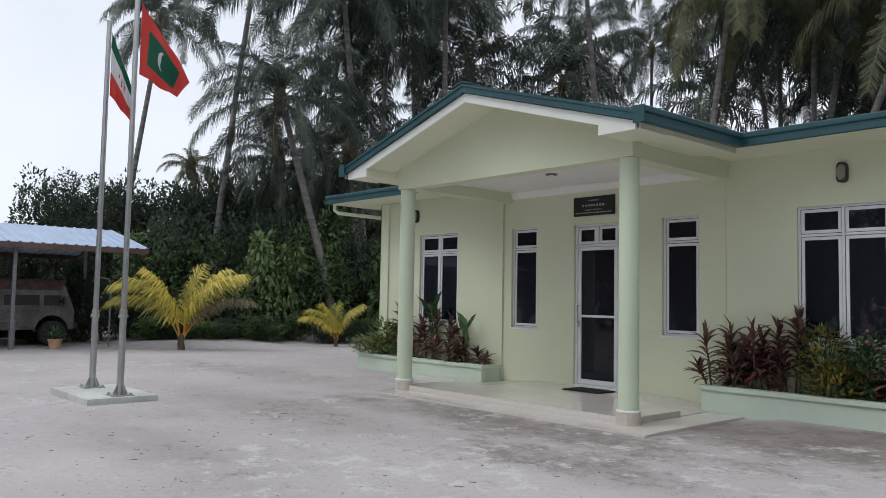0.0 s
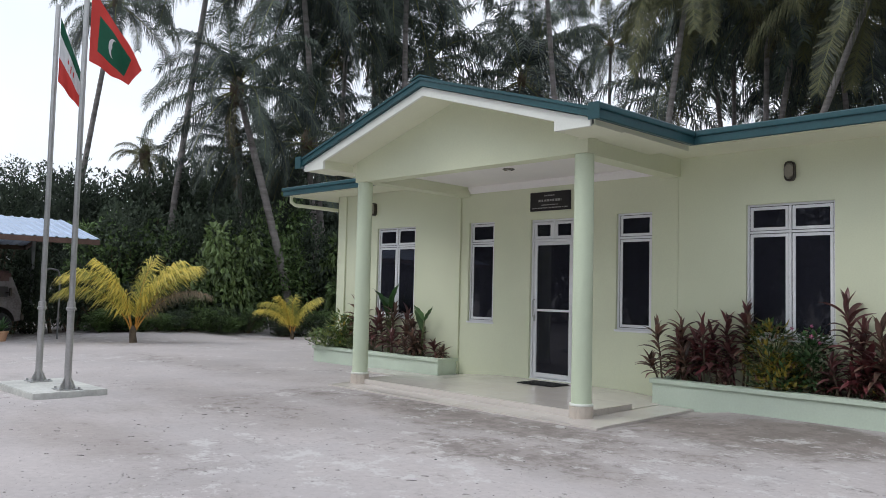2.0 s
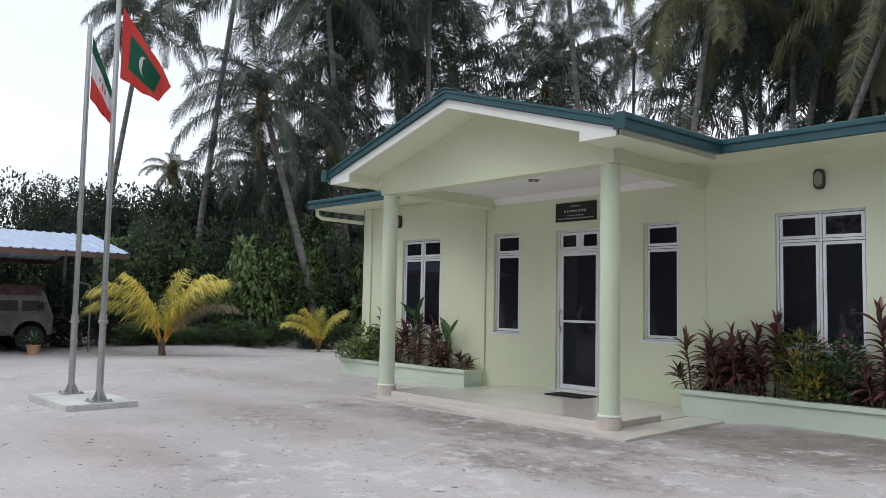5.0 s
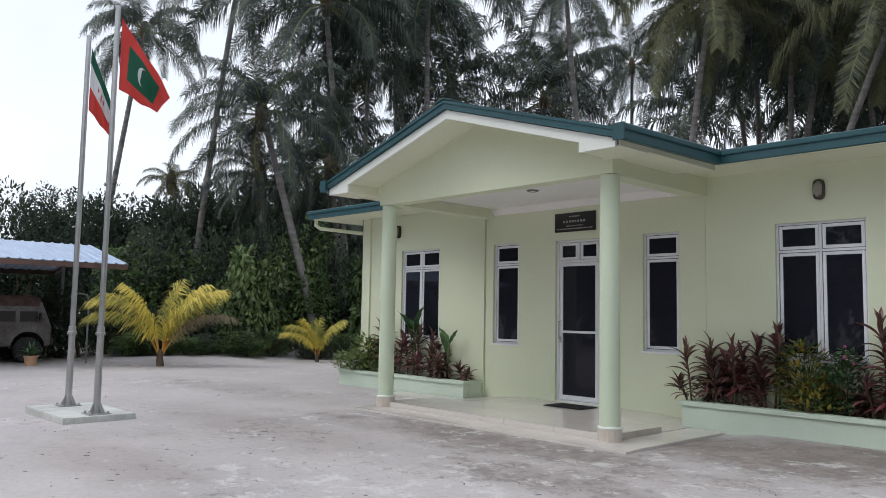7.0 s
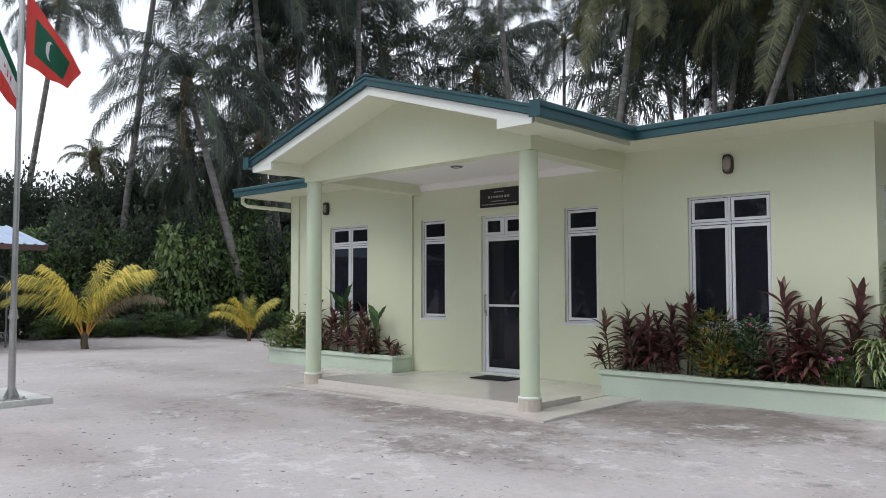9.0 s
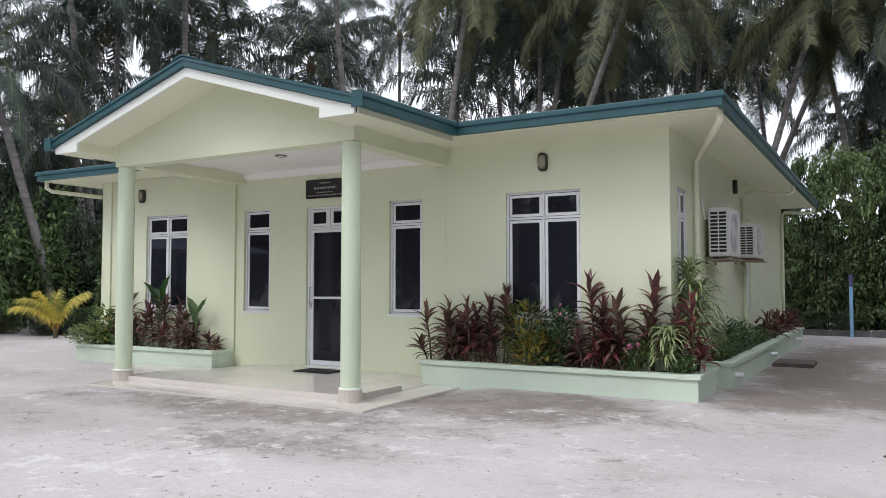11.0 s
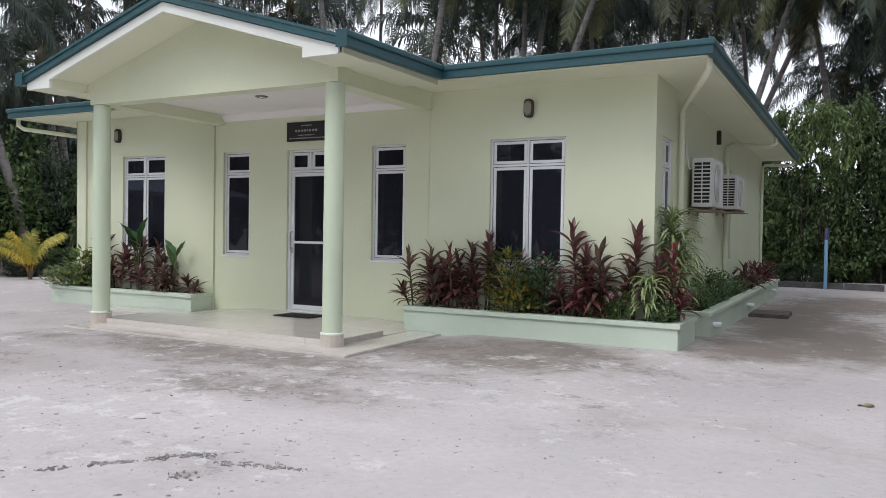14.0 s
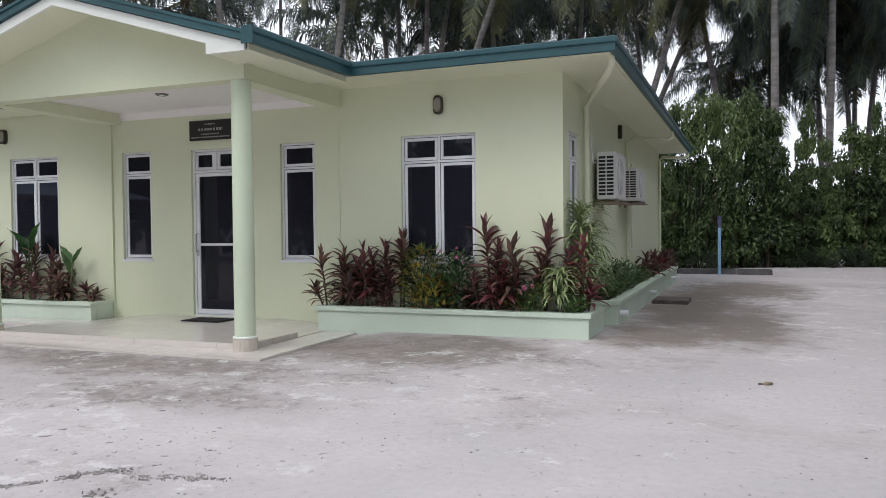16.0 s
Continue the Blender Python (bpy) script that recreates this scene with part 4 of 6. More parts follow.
# hedge beyond the side yard: its top rises and dips
TOPS = [(3.4, 3.6), (4.8, 3.7), (5.5, 4.9), (6.2, 4.85), (6.61, 4.8), (7.05, 4.5), (7.61, 5.0), (7.92, 4.95), (8.2, 4.4), (8.45, 3.5), (8.62, 2.75), (8.95, 2.7), (9.02, 4.5), (9.24, 4.7), (9.48, 4.3), (9.62, 3.3), (10.0, 3.1), (10.5, 3.15), (10.72, 4.2), (11.05, 4.75), (12.0, 4.6), (19.0, 4.4)]


def hedge_top(x):
    for (a, p), (b, q) in zip(TOPS, TOPS[1:]):
        if a <= x <= b:
            return p + (q - p) * (x - a) / (b - a)
    return 3.6


hx = 3.9
while hx < 19:
    near = [hedge_top(hx + d) for d in (-0.5, -0.25, 0, 0.25, 0.5)]
    slim = max(near) - min(near) > 0.75
    hx += 0.27 if slim else 0.5
    y = 14.5 + 0.5 * max(0, hx - 6.5) ** 0.8 + rng.uniform(-0.2, 0.2)
    far = (y + 9.3) / 24.1
    x = 7.5 + (hx - 7.5) * far + rng.uniform(-0.05, 0.05)
    top = far * hedge_top(hx) * rng.uniform(0.97, 1.04)
    # paler leaves in the upper tiers only: the lit hedge top put into colour
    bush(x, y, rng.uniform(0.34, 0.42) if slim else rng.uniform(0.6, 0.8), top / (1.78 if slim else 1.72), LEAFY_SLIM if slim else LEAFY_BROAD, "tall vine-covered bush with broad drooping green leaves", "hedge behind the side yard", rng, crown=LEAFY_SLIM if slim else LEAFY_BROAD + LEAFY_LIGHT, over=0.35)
for i in range(30):
    x = 4.4 + i * 0.42 + rng.uniform(-0.12, 0.12)
    y = 14.3 + 0.5 * max(0, x - 6.5) ** 0.8 + rng.uniform(-0.15, 0.25)
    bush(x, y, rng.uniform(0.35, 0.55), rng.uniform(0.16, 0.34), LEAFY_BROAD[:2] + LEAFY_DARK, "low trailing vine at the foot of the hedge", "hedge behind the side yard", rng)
for i in range(22):
    x = 3.6 + i * 0.7 + rng.uniform(-0.2, 0.2)
    y = 15.6 + 0.5 * max(0, x - 6.5) ** 0.8 + rng.uniform(-0.3, 0.3)
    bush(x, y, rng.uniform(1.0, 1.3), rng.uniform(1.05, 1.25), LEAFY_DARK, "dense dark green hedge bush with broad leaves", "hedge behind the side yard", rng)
# bushes beyond the front yard
for i in range(16):
    t = i / 15
    x, y = -15.0 + 3.6 * t + rng.uniform(-0.3, 0.3), -1.4 + 7.0 * t + rng.uniform(-0.3, 0.3)
    if math.hypot(x + 12.0, y - 3.8) < 1.5:
        continue
    tall = rng.uniform(0.45, 0.7) if t < 0.5 else rng.uniform(1.1, 1.5)
    bush(x, y, rng.uniform(0.85, 1.15), tall, LEAFY_DARK if t < 0.5 else LEAFY_BROAD + LEAFY_LIGHT[:1], "leafy green bush at the edge of the sand", "bushes at the yard's edge", rng)
for i in range(18):
    t = i / 17
    x, y = -13.6 + 3.0 * t + rng.uniform(-0.3, 0.3), -0.9 + 5.8 * t + rng.uniform(-0.3, 0.3)
    if math.hypot(x + 12.4, y - 4.1) > 0.6:
        bush(x, y, rng.uniform(0.45, 0.7), rng.uniform(0.2, 0.42), LEAFY + LEAFY_DARK, "low leafy scrub at the foot of the bushes", "bushes at the yard's edge", rng)
for i in range(14):
    t = i / 13
    x, y = -16.6 + 5.6 * t + rng.uniform(-0.3, 0.3), 0.0 + 7.2 * t + rng.uniform(-0.3, 0.3)
    bush(x, y, rng.uniform(1.2, 1.6), rng.uniform(1.5, 2.3), LEAFY_DARK + LEAFY[:1], "tall dark green bush", "bushes at the yard's edge", rng)
for x, y, s, h in ((-13.0, 2.2, 0.95, 1.55), (-13.3, 1.45, 0.8, 1.2), (-13.2, 2.9, 0.6, 1.2)):
    bush(x, y, s, h, LEAFY_LIGHT, "tall light green bush at the edge of the sand", "bushes at the yard's edge", rng)
for i in range(8):
    bush(-8.6 - 0.42 * i, 6.1 + 0.14 * i + rng.uniform(-0.2, 0.2), 0.95, rng.uniform(2.3, 2.8), LEAFY_BROAD[:1] + LEAFY_LIGHT[:2], "tall vine-covered bush beside the building", "bushes at the yard's edge", rng)
for i in range(30):
    h = radians(55 + 32 * (i + rng.uniform(-0.3, 0.3)) / 30)
    d = rng.uniform(31, 36)
    tall = rng.uniform(2.75, 3.35) if h < radians(75) else rng.uniform(1.5, 1.9) if h < radians(77) else rng.uniform(1.75, 2.15) if h < radians(79) else rng.uniform(1.0, 1.25)
    bush(7.4 - d * math.sin(h), -9.4 + d * math.cos(h), rng.uniform(1.8, 2.4), tall, LEAFY_FAR, "broad dark green tree far beyond the yard", "far trees", rng)
for i in range(34):
    h = radians(-20 + 76 * (i + rng.uniform(-0.3, 0.3)) / 34)
    d = rng.uniform(36, 44)
    bush(7.4 - d * math.sin(h), -9.4 + d * math.cos(h), rng.uniform(2.2, 3.0), rng.uniform(1.6, 2.6) if h > radians(1) else rng.uniform(1.2, 1.45), LEAFY_DARK, "broad dark green tree in the grove", "far trees", rng)
for i in range(16):
    h = radians(50 + 14 * (i + rng.uniform(-0.3, 0.3)) / 16)
    d = rng.uniform(31, 36)
    bush(7.4 - d * math.sin(h), -9.4 + d * math.cos(h), rng.uniform(2.2, 2.9), rng.uniform(2.9, 3.7), LEAFY_DARK, "tall dark green tree behind the palms", "far trees", rng)
# out-of-view trees added to block sky light from the side wall and yard
for i in range(12):
    bush(15.0 + rng.uniform(-0.8, 0.8), -6 + 1.7 * i, rng.uniform(2.4, 2.9), rng.uniform(4.0, 4.8), LEAFY_BACK, "unseen tall tree added to shade the side wall", "far trees", rng)

# unseen grove added round the rest of the yard, to darken the window reflections
for i in range(64):
    h = radians(88 + 250 * (i + rng.uniform(-0.3, 0.3)) / 64)
    d = rng.uniform(24, 32)
    bush(7.4 - d * math.sin(h), -9.4 + d * math.cos(h), rng.uniform(2.2, 3.2), rng.uniform(2.2, 4.0), LEAFY_BACK, "unseen broad tree added across the yard for dark reflections", "far trees", rng)
for i in range(14):
    h = radians(92 + 240 * (i + rng.uniform(-0.3, 0.3)) / 14)
    d = rng.uniform(26, 34)
    x, y = 7.4 - d * math.sin(h), -9.4 + d * math.cos(h)
    palm(x, y, x + rng.uniform(-1, 1), y + rng.uniform(-1, 1), rng.uniform(7, 11), "unseen coconut palm added across the yard for dark reflections", rng, 20, 1.1, 2, 0.14, FAR)

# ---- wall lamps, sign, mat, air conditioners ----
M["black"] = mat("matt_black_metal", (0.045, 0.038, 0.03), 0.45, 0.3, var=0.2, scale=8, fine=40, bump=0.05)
M["lens"] = mat("smoked_lamp_glass", (0.27, 0.25, 0.20), 0.3, var=0.1, scale=6, fine=60, bump=0.1)
M["sign"] = mat("black_sign_plate", (0.018, 0.016, 0.018), 0.3, var=0.1, scale=4, fine=50, bump=0.0)
M["letters"] = mat("pale_sign_letters", (0.36, 0.36, 0.35), 0.5, var=0.05, bump=0.0)
M["rubber"] = mat("black_rubber_mat", (0.022, 0.022, 0.024), 0.85, var=0.2, scale=10, fine=80, bump=0.5)
M["ac"] = mat("aged_white_casing", (0.66, 0.65, 0.64), 0.45, var=0.06, scale=3, fine=40, bump=0.03)
M["ac_dark"] = mat("dark_vent_recess", (0.02, 0.02, 0.022), 0.8, var=0.1, bump=0.0)
M["fan"] = mat("grey_fan_recess", (0.34, 0.34, 0.35), 0.6, var=0.1, scale=6, fine=40, bump=0.0)
M["rust"] = mat("rusty_bracket_wood", (0.34, 0.29, 0.23), 0.85, var=0.3, scale=8, fine=50, bump=0.3, dark=(0.15, 0.09, 0.06))
M["blue"] = mat("light_blue_plastic_pipe", (0.30, 0.52, 0.80), 0.4, var=0.06, scale=3, fine=30, bump=0.02)
M["blue_dark"] = mat("violet_grey_pipe_end", (0.10, 0.10, 0.22), 0.5, var=0.1, bump=0.02)
M["kerb"] = mat("dark_weathered_concrete", (0.13, 0.125, 0.125), 0.9, var=0.25, scale=4, fine=30, bump=0.4)
M["lid"] = mat("weathered_manhole_concrete", (0.13, 0.105, 0.095), 0.9, var=0.25, scale=4, fine=30, bump=0.4)


def wall_lamp(m):
    """A bulkhead lamp: oval black ring with a cross bar over a frosted lens."""
    t = thing("wall_lamp", "black bulkhead wall lamp with a frosted oval lens, unlit", "lamp", "wall lamps")
    w, h = 0.060, 0.116

    def oval(f, n=28):
        return [(f * w * math.copysign(abs(math.cos(a)) ** 0.6, math.cos(a)), f * h * math.copysign(abs(math.sin(a)) ** 0.6, math.sin(a))) for a in (2 * math.pi * k / n for k in range(n))]
    for name, f, y0, y1, mm in (("back_plate", 1.0, -0.03, 0.0, M["black"]), ("lens", 0.80, -0.072, -0.03, M["lens"])):
        bm = bmesh.new()
        prism(bm, oval(f), "y", y0, y1)
        if name == "lens":
            bmesh.ops.bevel(bm, geom=[e for e in bm.edges if all(abs(v.co.y - y0) < 1e-4 for v in e.verts)], offset=0.02, segments=3, affect="EDGES")
        part(name, bm, mm, t, smooth=True)
    bm = bmesh.new()
    n = 28
    o, i2 = oval(1.0), oval(0.82)
    prs = [[bm.verts.new((p[0], y, p[1])) for p in ring] for ring, y in ((o, -0.03), (o, -0.058), (i2, -0.066), (i2, -0.03))]
    for r, q in zip(prs, prs[1:]):
        for k in range(n):
            bm.faces.new((r[k], r[(k + 1) % n], q[(k + 1) % n], q[k]))
    part("guard_ring", bm, M["black"], t, smooth=True)
    t.matrix_basis = m
    return t


lamp = wall_lamp(pose(3.96, YW, 2.872))
copy_thing(lamp, pose(-3.57, YW, 2.872))
copy_thing(lamp, pose(XR, 4.05, 2.93, 0, 0, 90))

M["bezel"] = mat("brushed_dark_bezel", (0.20, 0.19, 0.17), 0.35, 0.6, var=0.1, scale=6, fine=40, bump=0.02)
light = thing("downlight", "small round recessed ceiling downlight, unlit", "lamp", at=(0.56, -1.28, 3.0895))
bm = bmesh.new()
lathe(bm, [(0.085, 0.0), (0.082, -0.012), (0.060, -0.020), (0.056, -0.008), (0.056, 0.0)], 24)
part("bezel", bm, M["bezel"], light, smooth=True)
bm = bmesh.new()
lathe(bm, [(0.055, -0.002), (0.055, -0.010), (0.03, -0.018)], 20)
part("lens", bm, M["alu"], light, smooth=True)

sign = thing("wall_sign", "black rectangular sign plate with pale lettering above the door", "sign", at=(0.456, YP - 0.002, 2.763))
bm = bmesh.new()
box(bm, -0.372, 0.372, -0.02, 0.0, -0.142, 0.142, 0.004)
part("plate", bm, M["sign"], sign)
rs = random.Random(3)


def bars(name, z, h, x0, x1, n, gap):
    """A row of plain pale bars that stands for a line of small writing."""
    x = x0
    while x < x1:
        bm = bmesh.new()
        w = (x1 - x0) / n * rs.uniform(0.6, 1.3)
        box(bm, x, min(x + w, x1), -0.0225, -0.019, z - h * rs.uniform(0.75, 1.0), z + h * rs.uniform(0.75, 1.0))
        x += w + gap * rs.uniform(0.8, 1.8)
        part(name, bm, M["letters"], sign, "pale unreadable lettering")


bars("lettering", 0.085, 0.010, -0.10, 0.09, 8, 0.006)
bars("lettering", 0.012, 0.018, -0.21, 0.21, 13, 0.012)
bars("lettering", -0.055, 0.008, -0.16, 0.15, 18, 0.005)
bars("lettering", -0.098, 0.009, -0.33, 0.33, 34, 0.006)

mat_thing = thing("doormat", "black ribbed rubber doormat on the porch tiles", "doormat", at=(0.69, -0.59, 0.1025))
bm = bmesh.new()
box(bm, -0.32, 0.32, -0.20, 0.20, 0.0, 0.010, 0.004)
part("mat_base", bm, M["rubber"], mat_thing)
bm = bmesh.new()
for k in range(22):
    y = -0.18 + 0.36 * k / 21
    box(bm, -0.30, 0.30, y - 0.005, y + 0.005, 0.0105, 0.016)
part("ribs", bm, M["rubber"], mat_thing)


def air_conditioner(y0, y1, z0, z1, x0=5.60, x1=5.87):
    t = thing("air_conditioner", "aged white outdoor air-conditioning unit on a rusty wall bracket", "air conditioner", "outdoor units on the side wall")
    bm = bmesh.new()
    box(bm, x0, x1, y0, y1, z0, z1, 0.012)
    part("casing", bm, M["ac"], t)
    rows, cols = 11, 2
    ch = (z1 - z0 - 0.10) / rows
    cw = (x1 - x0 - 0.05) / cols
    for r in range(rows):
        for c in range(cols):
            bm = bmesh.new()
            a, z = x0 + 0.02 + c * cw, z0 + 0.05 + r * ch
            box(bm, a + 0.008, a + cw - 0.008, y0 - 0.003, y0 + 0.01, z + ch * 0.18, z + ch * 0.82)
            part("vent_slot", bm, M["ac_dark"], t)
    cy, cz, rad = y0 + (y1 - y0) * 0.42, (z0 + z1) / 2, (z1 - z0) * 0.40
    for k in range(7):
        rr = rad * (k + 1) / 7
        pts = [(x1 + 0.012, cy + rr * math.cos(a), cz + rr * math.sin(a)) for a in (2 * math.pi * j / 28 for j in range(29))]
        bm = bmesh.new()
        tube(bm, pts, 0.004, 4, False)
        part("guard_ring", bm, M["ac"], t)
    for k in range(8):
        a = 2 * math.pi * k / 8
        bm = bmesh.new()
        tube(bm, [(x1 + 0.010, cy, cz), (x1 + 0.010, cy + rad * math.cos(a), cz + rad * math.sin(a))], 0.004, 4, False)
        part("guard_spoke", bm, M["ac"], t)
    bm = bmesh.new()
    lathe(bm, [(rad, 0.0), (rad, 0.004)], 28)
    bmesh.ops.transform(bm, matrix=pose(x1 - 0.001, cy, cz, 0, 90, 0), verts=bm.verts)
    part("fan_opening", bm, M["fan"], t)
    for y in (y0 + 0.12, y1 - 0.12):
        bm = bmesh.new()
        box(bm, XR + 0.001, x1 + 0.02, y - 0.02, y + 0.02, z0 - 0.04, z0 - 0.002, 0.003)
        box(bm, XR + 0.001, XR + 0.03, y - 0.02, y + 0.02, z0 - 0.10, z0 - 0.04, 0.003)
        part("bracket", bm, M["rust"], t)
    bm = bmesh.new()
    box(bm, XR + 0.03, x1 + 0.06, y0 - 0.02, y1 + 0.02, z0 - 0.055, z0 - 0.041, 0.003)
    part("support_board", bm, M["rust"], t)
    bm = bmesh.new()
    tube(bm, [(x0 + 0.03, y0 + 0.02, z1 - 0.12), (x0 - 0.02, y0 - 0.12, z1 - 0.16), (XR + 0.02, y0 - 0.16, z1 + 0.1), (XR + 0.01, y0 - 0.12, z1 + 0.2)], 0.012, 8)
    part("refrigerant_pipe", bm, M["ac"], t, smooth=True)


air_conditioner(1.62, 2.52, 1.71, 2.37)
air_conditioner(3.95, 4.85, 1.76, 2.31)

bm = bmesh.new()
box(bm, -0.30, 0.30, -0.42, 0.42, -0.03, 0.06, 0.012)
lid = part("manhole_slab", bm, M["lid"])
lid.location = (6.33, 4.8, 0)
tagged(lid, "dark weathered concrete drain slab on the sand", "slab")
kerb = thing("kerb", "low dark concrete kerb at the edge of the yard", "kerb", at=(7.0, 12.85, 0))
for k in range(3):
    bm = bmesh.new()
    box(bm, -1.5 + k * 0.9, -0.61 + k * 0.9, -0.12 + 0.02 * (k % 2), 0.12, -0.05, 0.17, 0.02)
    part("kerb_stone", bm, M["kerb"], kerb)
post = thing("pipe_post", "light blue plastic pipe standing in the kerb", "post", at=(6.88, 12.62, 0))
bm = bmesh.new()
lathe(bm, [(0.042, 0.0), (0.042, 1.28)], 16)
part("pipe", bm, M["blue"], post, smooth=True)
bm = bmesh.new()
lathe(bm, [(0.046, 1.28), (0.046, 1.58), (0.038, 1.58), (0.038, 1.5)], 16)
part("pipe_end", bm, M["blue_dark"], post, smooth=True)

# ---- flagpoles and flags ----
slab = thing("concrete_slab", "low pale concrete slab under the two flagpoles", "slab", at=(-2.62, -6.05, 0))
bm = bmesh.new()
box(bm, -0.72, 0.72, -0.41, 0.41, -0.04, 0.12, 0.008)
part("slab", bm, M["concrete"], slab)


def flagpole(x, y, top, ring, label):
    t = thing("flagpole", label, "flagpole", "flagpoles", at=(x, y, 0.12))
    bm = bmesh.new()
    lathe(bm, [(0.041, 0.0), (0.040, ring - 0.12)], 18)
    part("lower_pole", bm, M["steel"], t, smooth=True)
    bm = bmesh.new()
    lathe(bm, [(0.034, ring - 0.12), (0.031, top - 0.12)], 18)
    part("upper_pole", bm, M["steel"], t, smooth=True)
    bm = bmesh.new()
    lathe(bm, [(0.034, ring - 0.16), (0.058, ring - 0.155), (0.058, ring - 0.125), (0.046, ring - 0.12), (0.046, ring - 0.06), (0.034, ring - 0.055)], 18)
    part("collar", bm, M["steel"], t, smooth=True)
    bm = bmesh.new()
    box(bm, -0.13, 0.13, -0.13, 0.13, 0.0, 0.012, 0.003)
    part("base_plate", bm, M["steel"], t)
    for k in range(4):
        bm = bmesh.new()
        prism(bm, [(0.036, 0.012), (0.10, 0.012), (0.10, 0.03), (0.042, 0.14), (0.036, 0.14)], "y", -0.006, 0.006)
        bmesh.ops.rotate(bm, verts=bm.verts, cent=(0, 0, 0), matrix=Matrix.Rotation(math.pi / 2 * k + 0.3, 3, "Z"))
        part("gusset", bm, M["steel"], t)
        bm = bmesh.new()
        a = math.pi / 2 * k + math.pi / 4
        lathe(bm, [(0.014, 0.012), (0.014, 0.035)], 6, (0.14 * math.cos(a), 0.14 * math.sin(a)))
        part("bolt", bm, M["steel"], t)
    bm = bmesh.new()
    lathe(bm, [(0.012, top - 0.12), (0.036, top - 0.118), (0.034, top - 0.10), (0.012, top - 0.09)], 14)
    part("cap", bm, M["steel"], t, smooth=True)
    bm = bmesh.new()
    tube(bm, [(0.045, 0.01, 0.9), (0.047, 0.012, 2.5), (0.04, 0.01, top - 0.16)], 0.004, 5)
    part("halyard", bm, M["letters"], t, smooth=True)


flagpole(-3.10, -6.03, 4.94, 1.06, "tall galvanised steel flagpole with a striped flag")
flagpole(-2.10, -6.03, 5.06, 1.08, "tall galvanised steel flagpole with a red and green flag")
M["flag_red"] = mat("red_flag_cloth", (0.62, 0.06, 0.05), 0.75, var=0.1, scale=2, fine=120, bump=0.05, trans=0.35)
M["flag_green"] = mat("green_flag_cloth", (0.012, 0.10, 0.055), 0.75, var=0.1, scale=2, fine=120, bump=0.05, trans=0.25)
M["flag_white"] = mat("white_flag_cloth", (0.72, 0.72, 0.74), 0.75, var=0.05, scale=2, fine=120, bump=0.05, trans=0.3)
HX, HY = 0.326, 0.946


def flag_point(u, v, top, hoist, fly, edge, wave):
    """A point of a drooping flag: u along the fly, v down the hoist."""
    s = u * (fly[0] + edge[0] * v)
    z = top[2] - (1 - u) * v * hoist + u * (fly[1] + edge[1] * v)
    off = wave * u ** 0.7 * (math.sin(7.5 * u + 3.5 * v) * 0.7 + 0.4 * math.sin(13 * u - 6 * v + 1))
    return Vector((top[0] + HX * s - HY * off, top[1] + HY * s + HX * off, z))


def flag(label, top, hoist, fly, edge, wave, paint, mats):
    t = thing("flag", label, "flag", "flags")
    nu, nv = 40, 24
    bm = bmesh.new()
    g = [[bm.verts.new(flag_point(i / nu, j / nv, top, hoist, fly, edge, wave)) for i in range(nu + 1)] for j in range(nv + 1)]
    for j in range(nv):
        for i in range(nu):
            bm.faces.new((g[j][i], g[j][i + 1], g[j + 1][i + 1], g[j + 1][i])).material_index = paint((i + 0.5) / nu, (j + 0.5) / nv)
    part("cloth", bm, mats, t, smooth=True)
    return t


f2 = (( -2.055, -5.99, 4.93), 0.90, (0.60, -0.90), (-0.15, -0.24), 0.095)
national = flag("red flag with green field and white crescent, drooping", *f2, lambda u, v: 1 if 0.18 < u < 0.82 and 0.22 < v < 0.78 else 0, [M["flag_red"], M["flag_green"]])
for sgn in (1, -1):
    bm = bmesh.new()
    rows = []
    for k in range(13):
        a = radians(70 + 220 * k / 12)
        ring = []
        for r, c in ((0.175, 0.50), (0.15 + 0.025 * abs(k - 6) / 6, 0.50 + 0.062 * (1 - abs(k - 6) / 6))):
            u, v = c + r * math.cos(a) * 0.62, 0.5 + r * math.sin(a)
            q = flag_point(u, v, *f2)
            ring.append(bm.verts.new(q + Vector((-HY, HX, 0)) * 0.006 * sgn))
        rows.append(ring)
    for p, q in zip(rows, rows[1:]):
        bm.faces.new((p[0], p[1], q[1], q[0]))
    part("crescent", bm, M["flag_white"], national, "white crescent")
f1 = ((-3.06, -6.0, 4.80), 0.84, (0.30, -0.80), (-0.04, -0.36), 0.085)
striped = flag("flag striped green, white and red, hanging from its pole", *f1, lambda u, v: 0 if v < 0.25 else (1 if v < 0.64 else 2), [M["flag_green"], M["flag_white"], M["flag_red"]])

for sgn in (1, -1):
    bm = bmesh.new()
    for u0, u1, v0, v1 in ((0.36, 0.64, 0.36, 0.39), (0.36, 0.41, 0.39, 0.46), (0.49, 0.53, 0.39, 0.55), (0.60, 0.64, 0.39, 0.50), (0.42, 0.62, 0.54, 0.565)):
        q = [flag_point(u, v, *f1) + Vector((-HY, HX, 0)) * 0.006 * sgn for u, v in ((u0, v0), (u1, v0), (u1, v1), (u0, v1))]
        bm.faces.new([bm.verts.new(p) for p in q])
    part("emblem", bm, M["flag_red"], striped, "small red emblem")

